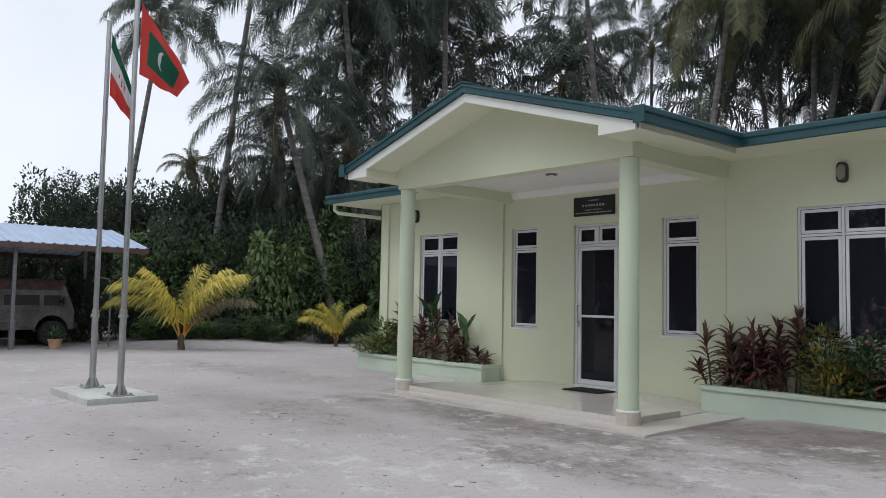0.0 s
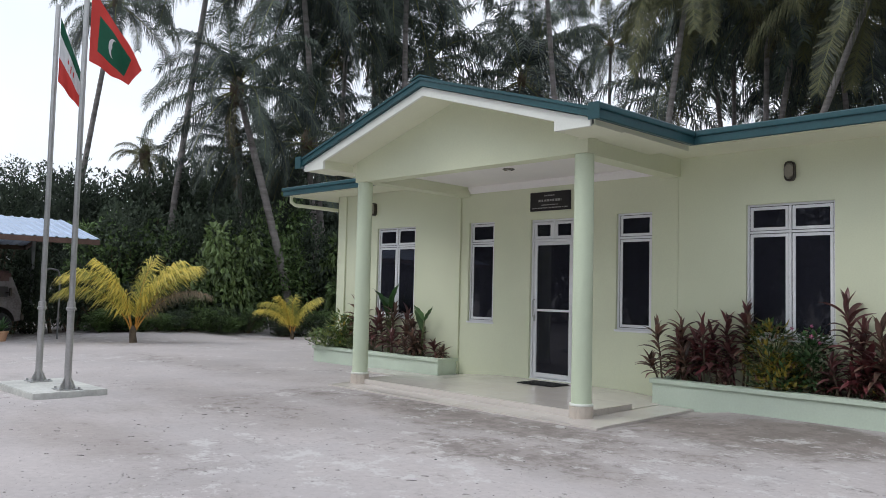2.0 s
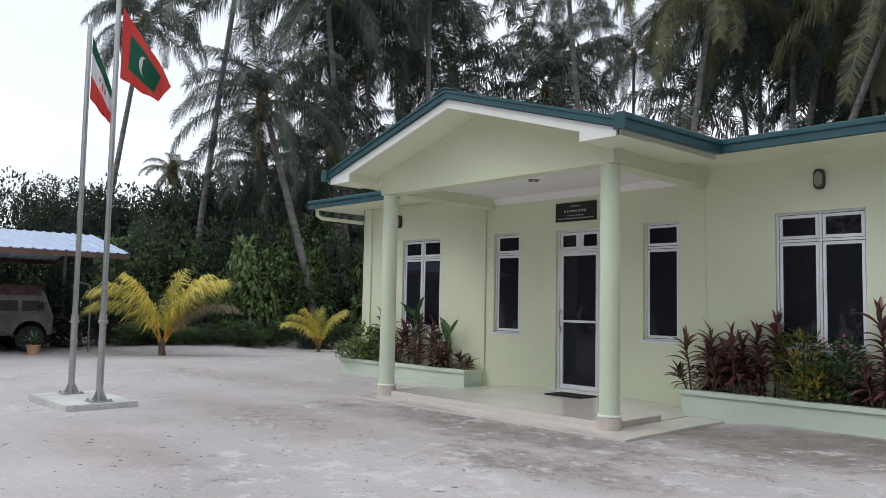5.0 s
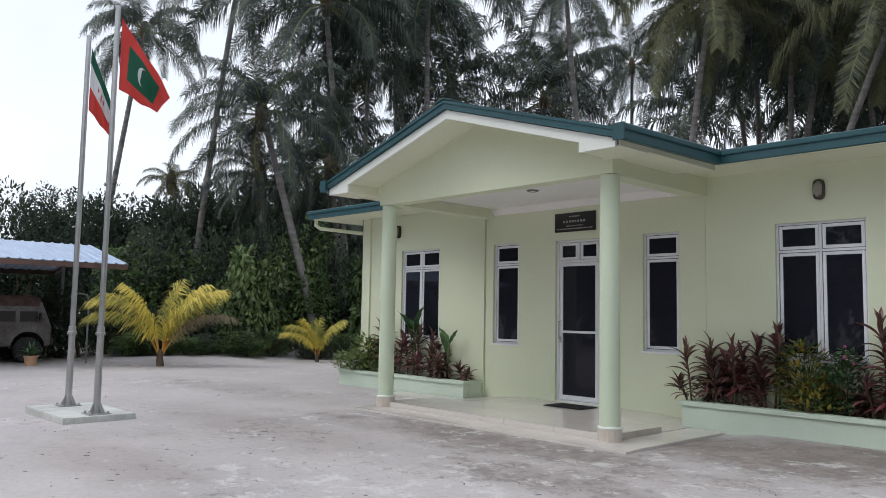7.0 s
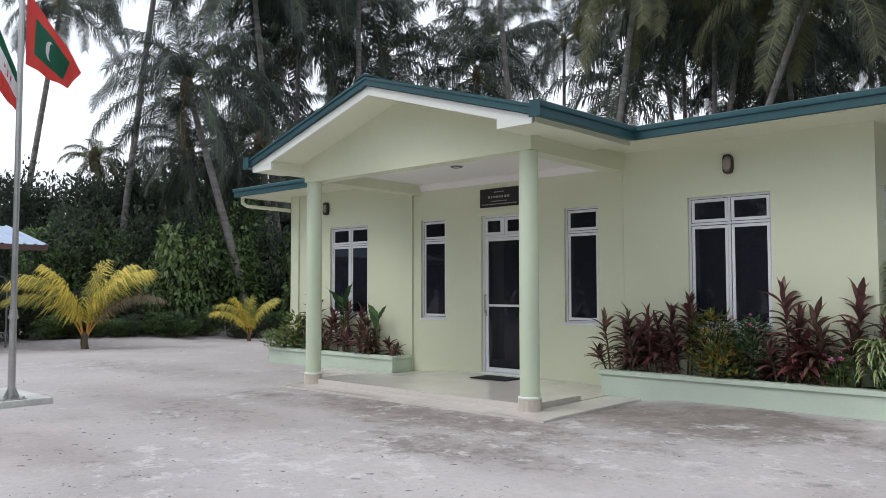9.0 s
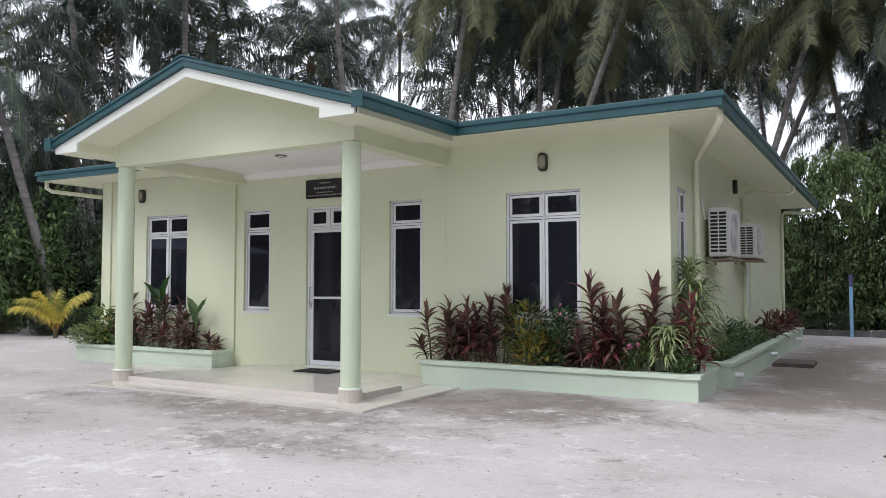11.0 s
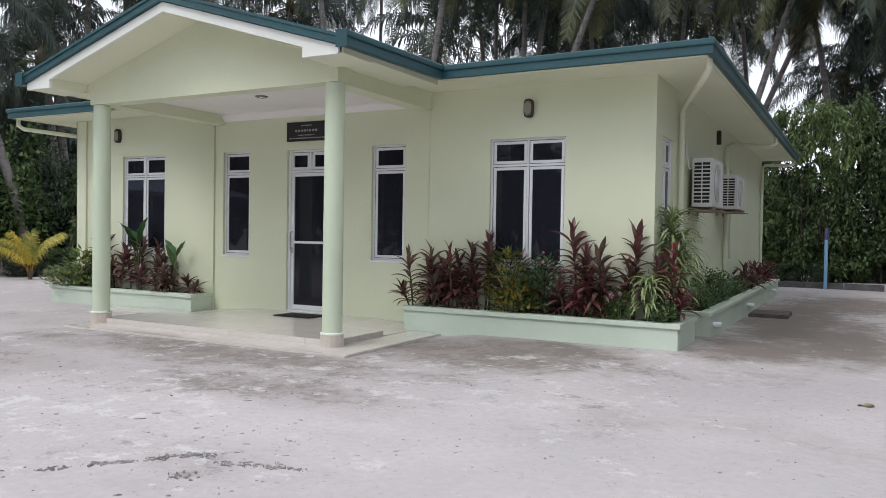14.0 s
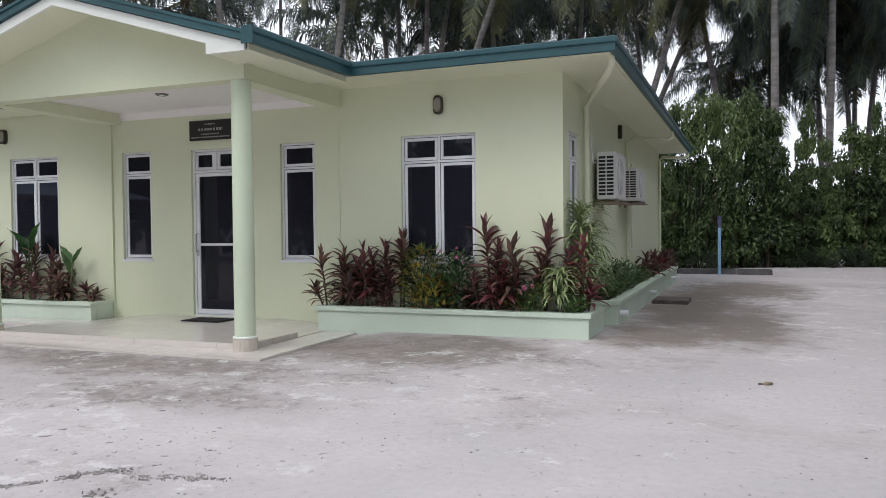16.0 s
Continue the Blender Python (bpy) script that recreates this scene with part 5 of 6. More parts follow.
# ---- open shed with an old van ----
M["shed_roof"] = mat("pale_blue_roof_sheet", (0.42, 0.52, 0.70), 0.4, 0.2, var=0.08, scale=1.5, fine=20, bump=0.03)
M["shed_wood"] = mat("brown_fascia_timber", (0.13, 0.075, 0.06), 0.7, var=0.2, scale=4, fine=30, bump=0.2)
M["shed_post"] = mat("grey_steel_post", (0.22, 0.22, 0.23), 0.6, 0.4, var=0.15, scale=4, fine=30, bump=0.1)
M["van"] = mat("dull_grey_van_paint", (0.125, 0.118, 0.118), 0.6, var=0.4, scale=3, fine=20, bump=0.03, dark=(0.05, 0.038, 0.034))
M["van_rust"] = mat("rusted_van_roof", (0.085, 0.05, 0.045), 0.85, var=0.3, scale=5, fine=30, bump=0.2)
M["tyre"] = mat("black_tyre_rubber", (0.02, 0.02, 0.021), 0.85, var=0.2, scale=10, fine=60, bump=0.2)
M["terracotta"] = mat("orange_flower_pot", (0.55, 0.33, 0.20), 0.7, var=0.12, scale=6, fine=40, bump=0.1)
M["drum"] = mat("faded_blue_drum", (0.03, 0.055, 0.12), 0.5, var=0.2, scale=5, fine=30, bump=0.05)
shed = thing("carport_shed", "open shed with a pale blue ribbed metal roof on steel posts", "shed")
SX0, SX1, SY0, SY1 = -17.6, -12.1, -13.0, -1.9
bm = bmesh.new()
ribs = 46
prof = [(SY0 + (SY1 - SY0) * (k + f) / ribs, h) for k in range(ribs) for f, h in ((0.0, 0.0), (0.62, 0.0), (0.72, 0.022), (0.90, 0.022))] + [(SY1, 0.0)]
sheet = [[[bm.verts.new((x, y, z + h + d)) for d in (0.0, -0.012)] for x, z in ((SX1, 2.47), (-14.8, 3.08), (SX0, 2.47))] for y, h in prof]
for a, c in zip(sheet, sheet[1:]):
    for i in (0, 1):
        for d in (0, 1):
            bm.faces.new((a[i][d], a[i + 1][d], c[i + 1][d], c[i][d]))
    for i in (0, 2):
        bm.faces.new((a[i][0], c[i][0], c[i][1], a[i][1]))
for a in (sheet[0], sheet[-1]):
    for i in (0, 1):
        bm.faces.new((a[i][0], a[i + 1][0], a[i + 1][1], a[i][1]))
part("roof_sheet", bm, M["shed_roof"], shed, "pale blue ribbed roof sheet")
for x in (SX1 - 0.02, SX0 + 0.02):
    bm = bmesh.new()
    box(bm, x - 0.02, x + 0.02, SY0, SY1, 2.33, 2.452, 0.004)
    part("fascia", bm, M["shed_wood"], shed)
for y in (SY1 - 0.05, -4.86, -8.4, SY0 + 0.05):
    bm = bmesh.new()
    prism(bm, [(SX1 - 0.05, 2.35), (SX1 - 0.05, 2.45), (-14.8, 3.05), (SX0 + 0.05, 2.45), (SX0 + 0.05, 2.35), (-14.8, 2.93)], "y", y - 0.03, y + 0.03)
    part("rafter", bm, M["shed_wood"], shed)
for x, y in ((-12.4, -4.86), (-12.4, -8.4), (-12.4, -12.8), (-17.3, -4.86), (-17.3, -8.4), (-17.3, -12.8), (-15.4, -2.4)):
    bm = bmesh.new()
    box(bm, x - 0.04, x + 0.04, y - 0.04, y + 0.04, -0.1, 2.42 if x != -15.4 else 2.9, 0.005)
    part("post", bm, M["shed_post"], shed)
for x, y, w, h in ((-15.2, -1.3, 0.9, 1.2), (-14.7, -2.0, 0.8, 0.9), (-15.9, -2.6, 0.9, 1.1), (-16.6, -3.6, 1.0, 1.0)):
    bush(x, y, w, h, LEAFY_DARK, "dark shrub growing beside the shed", "shrubs beside the shed", rs)
for y, s in ((-2.5, 0.5), (-3.0, 0.6), (-7.9, 0.6)):
    bush(-15.6 + s, y, 0.7, s, LEAFY_DARK, "dark shrub growing beside the shed", "shrubs beside the shed", rs)
# added black sheet: stands in for the shade behind the shed
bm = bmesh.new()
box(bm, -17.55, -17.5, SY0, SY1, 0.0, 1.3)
part("shade_backing", bm, M["black"], shed, "black sheet added for the dark behind the shed")

van = thing("old_van", "old dull grey van with a rusted roof parked under the shed", "van")
VX, VY = -13.45, -3.22


def arc(cy, cz, r, n=10):
    return [(cy + r * math.cos(math.pi * k / n), cz + r * math.sin(math.pi * k / n)) for k in range(n + 1)]


bm = bmesh.new()
outline = [(VY, 0.42), (VY + 0.02, 0.85), (VY - 0.04, 1.02), (VY - 0.22, 1.48), (VY - 4.1, 1.50), (VY - 4.15, 0.42)]
prism(bm, outline + [(VY - 3.6, 0.42)] + [(c[0], max(c[1], 0.40)) for c in arc(VY - 3.1, 0.38, 0.37)[::-1]] + [(c[0], max(c[1], 0.40)) for c in arc(VY - 0.50, 0.38, 0.38)[::-1]], "x", VX - 1.62, VX)
part("body", bm, M["van"], van)
bm = bmesh.new()
box(bm, VX - 1.60, VX + 0.012, VY - 4.1, VY - 0.24, 1.33, 1.64, 0.05)
part("roof_panel", bm, M["van_rust"], van, "rusted roof panel")
for a, b in ((VY - 0.30, VY - 0.72), (VY - 0.80, VY - 1.6), (VY - 1.7, VY - 2.6), (VY - 2.7, VY - 3.9)):
    bm = bmesh.new()
    box(bm, VX - 0.01, VX + 0.006, b, a, 0.99, 1.26, 0.01)
    part("side_window", bm, M["sign"], van, "dark side window")
for cy in (VY - 0.50, VY - 3.1):
    for x in (VX - 0.02, VX - 1.58):
        w = new("wheel")
        w.parent = van
        bm = bmesh.new()
        lathe(bm, [(0.20, -0.10), (0.29, -0.10), (0.315, -0.06), (0.315, 0.06), (0.29, 0.10), (0.20, 0.10)], 26)
        bmesh.ops.transform(bm, matrix=pose(x, cy, 0.31, 0, 90, 0), verts=bm.verts)
        part("tyre", bm, M["tyre"], w, smooth=True)
        bm = bmesh.new()
        lathe(bm, [(0.19, -0.08), (0.19, 0.07), (0.08, 0.085), (0.04, 0.11)], 20)
        bmesh.ops.transform(bm, matrix=pose(x, cy, 0.31, 0, 90, 0), verts=bm.verts)
        part("rim", bm, M["shed_post"], w, smooth=True)
bm = bmesh.new()
box(bm, VX - 1.6, VX - 0.02, VY + 0.01, VY + 0.10, 0.42, 0.58, 0.02)
part("bumper", bm, M["black"], van)
bm = bmesh.new()
box(bm, VX - 0.34, VX - 0.12, VY + 0.005, VY + 0.03, 0.68, 0.84, 0.01)
part("headlight", bm, M["lens"], van)
bm = bmesh.new()
tube(bm, [(VX, VY - 0.35, 1.1), (VX + 0.14, VY - 0.30, 1.12)], 0.012, 6)
box(bm, VX + 0.06, VX + 0.20, VY - 0.30, VY - 0.26, 1.02, 1.22, 0.01)
part("wing_mirror", bm, M["black"], van)

rack = thing("metal_rack", "low metal pipe rack beside the shed post", "rack", at=(-12.6, -5.2, 0))
for y in (-0.35, 0.0, 0.45):
    bm = bmesh.new()
    tube(bm, [(0, y, -0.02), (0, y, 0.66), (-0.5, y, 0.66), (-0.5, y, -0.02)], 0.018, 8)
    part("hoop", bm, M["shed_post"], rack, smooth=True)
bm = bmesh.new()
for z in (0.25, 0.64):
    tube(bm, [(0.0, -0.35, z), (0.0, 0.45, z)], 0.014, 8)
part("rail", bm, M["shed_post"], rack, smooth=True)
bm = bmesh.new()
lathe(bm, [(0.20, 0.0), (0.22, 0.02), (0.215, 0.2), (0.225, 0.22), (0.215, 0.24), (0.215, 0.42), (0.22, 0.58), (0.19, 0.60)], 22)
drum = part("plastic_drum", bm, M["drum"], smooth=True)
drum.location = (-12.85, -5.35, 0)
tagged(drum, "faded blue plastic drum standing under the shed", "drum")
wire = thing("bent_pipe_post", "thin bent steel pipe standing beside the shed", "post", at=(-12.6, -2.62, 0))
bm = bmesh.new()
tube(bm, [(0, 0, -0.05), (0, 0, 1.5), (0.02, -0.06, 1.68), (0.03, -0.25, 1.72), (0.02, -0.45, 1.62)], 0.022, 10)
part("pipe", bm, M["shed_post"], wire, smooth=True)

# ---- potted and planted things ----


def blade(name, length, width, e0, e1, mats, fold=0.25, stripes=False, n=6, wavy=0.0):
    """A lance-shaped leaf from the origin along +x, bending from e0 to e1 degrees."""
    bm = bmesh.new()
    p, rows = Vector((0, 0, 0)), []
    for i in range(n + 1):
        t = i / n
        a = radians(e0 + (e1 - e0) * t)
        w = width * (0.18 + 1.0 * math.sin(math.pi * min(1, 0.06 + 0.9 * t)) ** 0.8) * (1 - t ** 5) * 0.5
        up = Vector((-math.sin(a), 0, math.cos(a)))
        cols = (-1, -0.35, 0.35, 1) if stripes else (-1, 0, 1)
        rows.append([bm.verts.new(p + Vector((0, c * w, 0)) + up * abs(c) * w * fold * 2 + up * wavy * math.sin(i * 2.1 + c)) for c in cols])
        p = p + Vector((math.cos(a), 0, math.sin(a))) * (length / n)
    for r, q in zip(rows, rows[1:]):
        for k in range(len(r) - 1):
            bm.faces.new((r[k], r[k + 1], q[k + 1], q[k])).material_index = 1 if stripes and k == 1 else 0
    me = bpy.data.meshes.new(name)
    bm.to_mesh(me)
    bm.free()
    for m in mats:
        me.materials.append(m)
    me.shade_smooth()
    return me


def leafmat(name, col, dark, rough=0.35, trans=0.15):
    return mat(name, col, rough, var=0.2, scale=7, fine=40, bump=0.02, dark=dark, trans=trans, islands=True)


M["maroon"] = leafmat("maroon_leaf", (0.175, 0.072, 0.070), (0.072, 0.036, 0.037))
M["crimson"] = leafmat("crimson_leaf", (0.23, 0.060, 0.064), (0.095, 0.032, 0.035))
M["bronze"] = leafmat("bronze_green_leaf", (0.20, 0.112, 0.084), (0.075, 0.052, 0.040))
M["fresh"] = leafmat("fresh_green_leaf", (0.10, 0.175, 0.05), (0.035, 0.07, 0.022))
M["mid"] = leafmat("mid_green_leaf", (0.065, 0.135, 0.05), (0.026, 0.06, 0.022))
M["yellow"] = leafmat("yellow_croton_leaf", (0.36, 0.29, 0.055), (0.11, 0.13, 0.03))
M["cream_leaf"] = leafmat("cream_leaf_stripe", (0.30, 0.34, 0.16), (0.17, 0.21, 0.085))
M["pale_blade"] = leafmat("pale_green_blade", (0.30, 0.37, 0.17), (0.15, 0.21, 0.08))
M["lime"] = leafmat("lime_green_leaf", (0.20, 0.25, 0.085), (0.085, 0.12, 0.038))
M["banana"] = leafmat("broad_green_leaf", (0.07, 0.16, 0.05), (0.03, 0.08, 0.025), 0.3)
M["pink"] = mat("pink_petal", (0.52, 0.14, 0.27), 0.6, var=0.15, scale=20, fine=60, bump=0.0, trans=0.2)
M["stem_green"] = mat("green_plant_stem", (0.12, 0.15, 0.06), 0.6, var=0.2, scale=8, fine=40, bump=0.05)
ANG = ((78, 56), (62, 20), (46, -12), (26, -44))
CORDY = {k: [blade("leaf", 0.30, 0.056, a, b, [M[k]]) for a, b in ((76, 48), (56, 4), (38, -26), (16, -54))] for k in ("maroon", "crimson", "bronze")}


def cordyline(x, y, z, canes, kinds, rng, label, spread=0.10, size=1.0, per=15, more=6):
    """A clump of upright canes with spirals of lance leaves. canes: heights."""
    t = thing("cordyline", label, "plant", "planter plants", at=(x, y, z))
    for i, h in enumerate(canes):
        a = rng.uniform(0, 6.28)
        bx, by = (spread * math.cos(a), spread * math.sin(a)) if len(canes) > 1 else (0, 0)
        tx, ty = bx * 1.8 + rng.uniform(-0.05, 0.05), by * 1.3 + rng.uniform(-0.04, 0.02)
        top = max(0.08, h - 0.24 * size)
        bm = bmesh.new()
        tube(bm, [(bx, by, -0.05), ((bx + tx) / 2 + 0.01, (by + ty) / 2, top * 0.5), (tx, ty, top)], [0.014, 0.011, 0.009], 7)
        part("cane", bm, M["twig"], t, smooth=True)
        kind = kinds[i % len(kinds)]
        b = rng.uniform(0, 6.28)
        for k in range(per + more):
            f = k / (per + more - 1)
            b += 2.4 + rng.uniform(-0.3, 0.3)
            g = 1 - 0.66 * f
            zt = top * g
            me = CORDY[kind][min(3, int(4 * f ** 0.8 + rng.uniform(-0.3, 0.3)) if f > 0.05 else 0)]
            ob = new("leaf", me)
            ob.parent = t
            s = size * rng.uniform(0.75, 1.15) * (0.8 if f < 0.12 else 1)
            ob.matrix_basis = Matrix.Translation((bx + (tx - bx) * g, by + (ty - by) * g, zt)) @ Euler((rng.uniform(-0.3, 0.3), 0, b)).to_matrix().to_4x4() @ Matrix.Diagonal((s, s, s, 1))
    return t


def small_bush(name, x, y, z, w, h, count, size, mats, weights, rng, label, flowers=0, narrow=0.3, fl=0.03):
    """A low bush: stems, many separate small leaves in one foliage mesh, and flowers."""
    t = thing(name, label, "plant", "planter plants", at=(x, y, z))
    for k in range(7):
        bm = bmesh.new()
        a = rng.uniform(0, 6.28)
        r = rng.uniform(0.2, 0.8) * w
        tube(bm, [(0.03 * math.cos(a), 0.03 * math.sin(a), -0.04), (0.5 * r * math.cos(a), 0.5 * r * math.sin(a), h * 0.5), (r * math.cos(a), r * math.sin(a) * 0.8, h * rng.uniform(0.7, 0.95))], [0.008, 0.006, 0.003], 5)
        part("stem", bm, M["stem_green"], t, smooth=True)
    bm = bmesh.new()
    for k in range(count):
        a, rr, zz = rng.uniform(0, 6.28), rng.random() ** 0.5, rng.random()
        prof = math.sin(math.pi * (0.18 + 0.72 * zz)) ** 0.6
        o = Vector((w * rr * prof * math.cos(a), w * 0.8 * rr * prof * math.sin(a), 0.02 + h * zz * (1 - 0.15 * rr)))
        d = Vector((math.cos(a) + rng.uniform(-0.6, 0.6), math.sin(a) + rng.uniform(-0.6, 0.6), rng.uniform(-0.4, 0.9))).normalized()
        sd = d.cross(Vector((rng.uniform(-0.4, 0.4), rng.uniform(-0.4, 0.4), 1))).normalized()
        nn = d.cross(sd)
        L = size * rng.uniform(0.6, 1.25)
        mid, tip = o + d * L * 0.5 + nn * L * 0.05, o + d * L - nn * L * 0.12
        vs = [bm.verts.new(q) for q in (o, mid + sd * L * narrow * 0.5, mid - sd * L * narrow * 0.5, tip)]
        mi = rng.choices(range(len(mats)), weights)[0]
        bm.faces.new((vs[0], vs[1], vs[2])).material_index = mi
        bm.faces.new((vs[1], vs[3], vs[2])).material_index = mi
    part("foliage", bm, mats, t)
    for k in range(flowers):
        a = rng.uniform(3.3, 6.1)
        bm = bmesh.new()
        c = Vector((w * 0.9 * math.cos(a), w * 0.75 * math.sin(a), h * rng.uniform(0.75, 1.08)))
        fl_r = fl * rng.uniform(0.8, 1.2)
        hub = bm.verts.new(c + Vector((0, -0.012, 0.004)))
        for q in range(5):
            b = q * 1.2566
            l = [bm.verts.new(c + Vector((math.cos(b + o) * fl_r * s, -0.005 + 0.01 * s, math.sin(b + o) * fl_r * s))) for o, s in ((-0.45, 0.75), (-0.2, 1.0), (0.2, 1.0), (0.45, 0.75))]
            bm.faces.new([hub] + l)
        part("flower", bm, M["pink"], t, "pink five-petalled flower")
    return t


def grass_plant(x, y, z, h, blades, length, rng, label, stem=0.0, width=0.022):
    """Striped arching blades, on a short stem if any."""
    t = thing("spider_plant", label, "plant", "planter plants", at=(x, y, z))
    meshes = [blade("blade", length, width, a, b, [M["pale_blade"], M["cream_leaf"]], 0.2, True, 7) for a, b in ((80, -60), (70, -98), (56, -98), (40, -96))]
    if stem:
        bm = bmesh.new()
        tube(bm, [(0, 0, -0.05), (0.02, 0, stem * 0.5), (0.0, 0.0, stem)], [0.02, 0.016, 0.012], 8)
        part("stem", bm, M["twig"], t, smooth=True)
    b = 0.0
    for k in range(blades):
        b += 2.4 + rng.uniform(-0.3, 0.3)
        ob = new("blade", meshes[min(3, int(4 * k / blades) if stem > 0.5 else int(1 + 3 * k / blades))])
        ob.parent = t
        s = rng.uniform(0.7, 1.15)
        zz = stem * (1 - 0.75 * (k / blades)) if stem else 0.0
        ob.matrix_basis = Matrix.Translation((rng.uniform(-0.02, 0.02), rng.uniform(-0.02, 0.02), zz)) @ Euler((rng.uniform(-0.3, 0.3), 0, b)).to_matrix().to_4x4() @ Matrix.Diagonal((s, s, s, 1))
    return t


def banana_plant(x, y, z, leaves, label, rng):
    """Broad paddle leaves on long stalks. leaves: (turn, stalk height, lean, length, width, start and end angle)."""
    t = thing("banana_plant", label, "plant", "planter plants", at=(x, y, z))
    for turn, h, lean, L, W, a, b in leaves:
        bm = bmesh.new()
        c, s = math.cos(radians(turn)), math.sin(radians(turn))
        tube(bm, [(0, 0, -0.05), (0.3 * lean * c, 0.3 * lean * s, h * 0.6), (lean * c, lean * s, h)], [0.022, 0.016, 0.009], 8)
        part("stalk", bm, M["stem_green"], t, smooth=True)
        ob = new("leaf", blade("leaf", L, W, a, b, [M["banana"]], 0.12, False, 10, 0.008))
        ob.parent = t
        ob.matrix_basis = Matrix.Translation((lean * c, lean * s, h - 0.01)) @ Euler((rng.uniform(-0.2, 0.2), 0, radians(turn))).to_matrix().to_4x4()
    return t


rng = random.Random(12)
R, LZ = 0.33, 0.28
dark = "dark maroon cordyline with lance leaves in the planter"
for x in (2.80, 3.30, 4.50, 5.05):
    cordyline(x, -0.33, R, (0.34, 0.28, 0.22), ("bronze", "maroon"), rng, "low bronze cordyline filling the planter", 0.09, 0.6, 8)
cordyline(2.52, -0.38, R, (0.86, 0.74, 0.56, 0.40), ("bronze", "bronze", "maroon"), rng, "bronze cordyline leaning over the planter's end", 0.12, 0.86, 15)
cordyline(2.80, -0.37, R, (0.90, 0.72, 0.54), ("bronze", "maroon"), rng, "bronze-maroon cordyline with thin canes at the planter's end", 0.08, 0.84, 15)
cordyline(3.00, -0.35, R, (0.92, 0.72, 0.50), ("maroon",), rng, dark, 0.08, 0.86, 17)
cordyline(3.18, -0.37, R, (0.96, 0.80, 0.60), ("maroon", "maroon", "crimson"), rng, dark, 0.09, 0.9, 20)
cordyline(3.42, -0.34, R, (1.10, 0.98, 0.66), ("maroon", "bronze"), rng, dark, 0.08, 0.92, 22)
small_bush("croton", 3.78, -0.37, R, 0.28, 0.80, 720, 0.13, [M["mid"], M["yellow"], M["bronze"]], (5, 4, 1), rng, "croton bush with narrow green and yellow leaves", narrow=0.30)
small_bush("croton", 3.94, -0.41, R, 0.25, 0.40, 520, 0.12, [M["yellow"], M["bronze"], M["mid"]], (4, 2, 2), rng, "low yellow croton with narrow leaves", narrow=0.30)
small_bush("periwinkle", 4.26, -0.36, R, 0.25, 0.74, 780, 0.085, [M["mid"], M["bronze"]], (6, 1), rng, "dark green flowering bush with pink flowers", 4, 0.5, 0.022)
cordyline(4.58, -0.37, R, (0.54, 0.44, 0.36), ("maroon", "crimson"), rng, "low crimson cordyline in the planter", 0.10, 0.74, 14)
cordyline(4.74, -0.36, R, (1.24, 0.96, 0.62), ("maroon", "maroon", "crimson"), rng, "tall deep maroon cordyline with broad leaves", 0.06, 1.08, 22)
cordyline(4.96, -0.34, R, (0.98, 0.74), ("bronze",), rng, "tall bronze cordyline with narrow arching leaves", 0.06, 1.05, 20)
cordyline(5.38, -0.34, R, (1.20, 0.80), ("maroon", "bronze"), rng, "tall maroon cordyline against the wall", 0.05, 1.12, 20)
cordyline(4.86, -0.41, R, (0.28, 0.22), ("crimson",), rng, "small crimson cordyline at the planter's edge", 0.08, 0.55, 12)
small_bush("periwinkle", 5.20, -0.46, R, 0.17, 0.36, 330, 0.06, [M["fresh"], M["mid"], M["yellow"]], (4, 3, 1), rng, "low green plant with pink flowers", 3, 0.5, 0.03)
grass_plant(5.54, -0.44, R, 0.4, 120, 0.36, rng, "striped green and cream spider plant spilling over", 0.44, 0.021)
small_bush("herb", 5.68, -0.46, R, 0.16, 0.2, 240, 0.07, [M["fresh"], M["mid"]], (3, 2), rng, "low bright green herb at the planter's corner", narrow=0.45)
small_bush("herb", 5.05, -0.42, R, 0.22, 0.14, 240, 0.07, [M["bronze"], M["yellow"], M["fresh"]], (4, 1, 1), rng, "low bronze ground plant", narrow=0.4)
cordyline(5.74, -0.24, R, (1.0, 0.84, 0.62, 0.45), ("crimson", "maroon", "crimson"), rng, "crimson cordyline round the building's corner", 0.08, 0.82, 18)
grass_plant(5.66, 0.14, R, 1.0, 190, 0.50, rng, "tall pale striped dracaena with drooping leaves", 1.14, 0.028)
grass_plant(5.72, 0.26, R, 0.8, 140, 0.50, rng, "pale striped dracaena drooping over the planter", 0.86, 0.028)
for k, yy in enumerate((1.45, 1.9, 2.4, 2.9, 3.4)):
    small_bush("periwinkle", 5.72, yy, R, 0.24, 0.40 + 0.06 * (k % 3), 420, 0.06, [M["mid"], M["fresh"]], (3, 2), rng, "leafy green bush in the side planter", narrow=0.5)
for k, yy in enumerate((4.6, 5.3)):
    small_bush("herb", 5.72, yy, R, 0.24, 0.26, 300, 0.06, [M["mid"], M["fresh"]], (3, 2), rng, "low green bush in the side planter", narrow=0.5)
for k, yy in enumerate((6.2, 7.2, 8.2, 9.2)):
    cordyline(5.72, yy, R, (0.56, 0.5, 0.4), ("maroon", "crimson") if k else ("bronze", "maroon"), rng, "maroon cordyline in the side planter", 0.12, 1.0, 14)

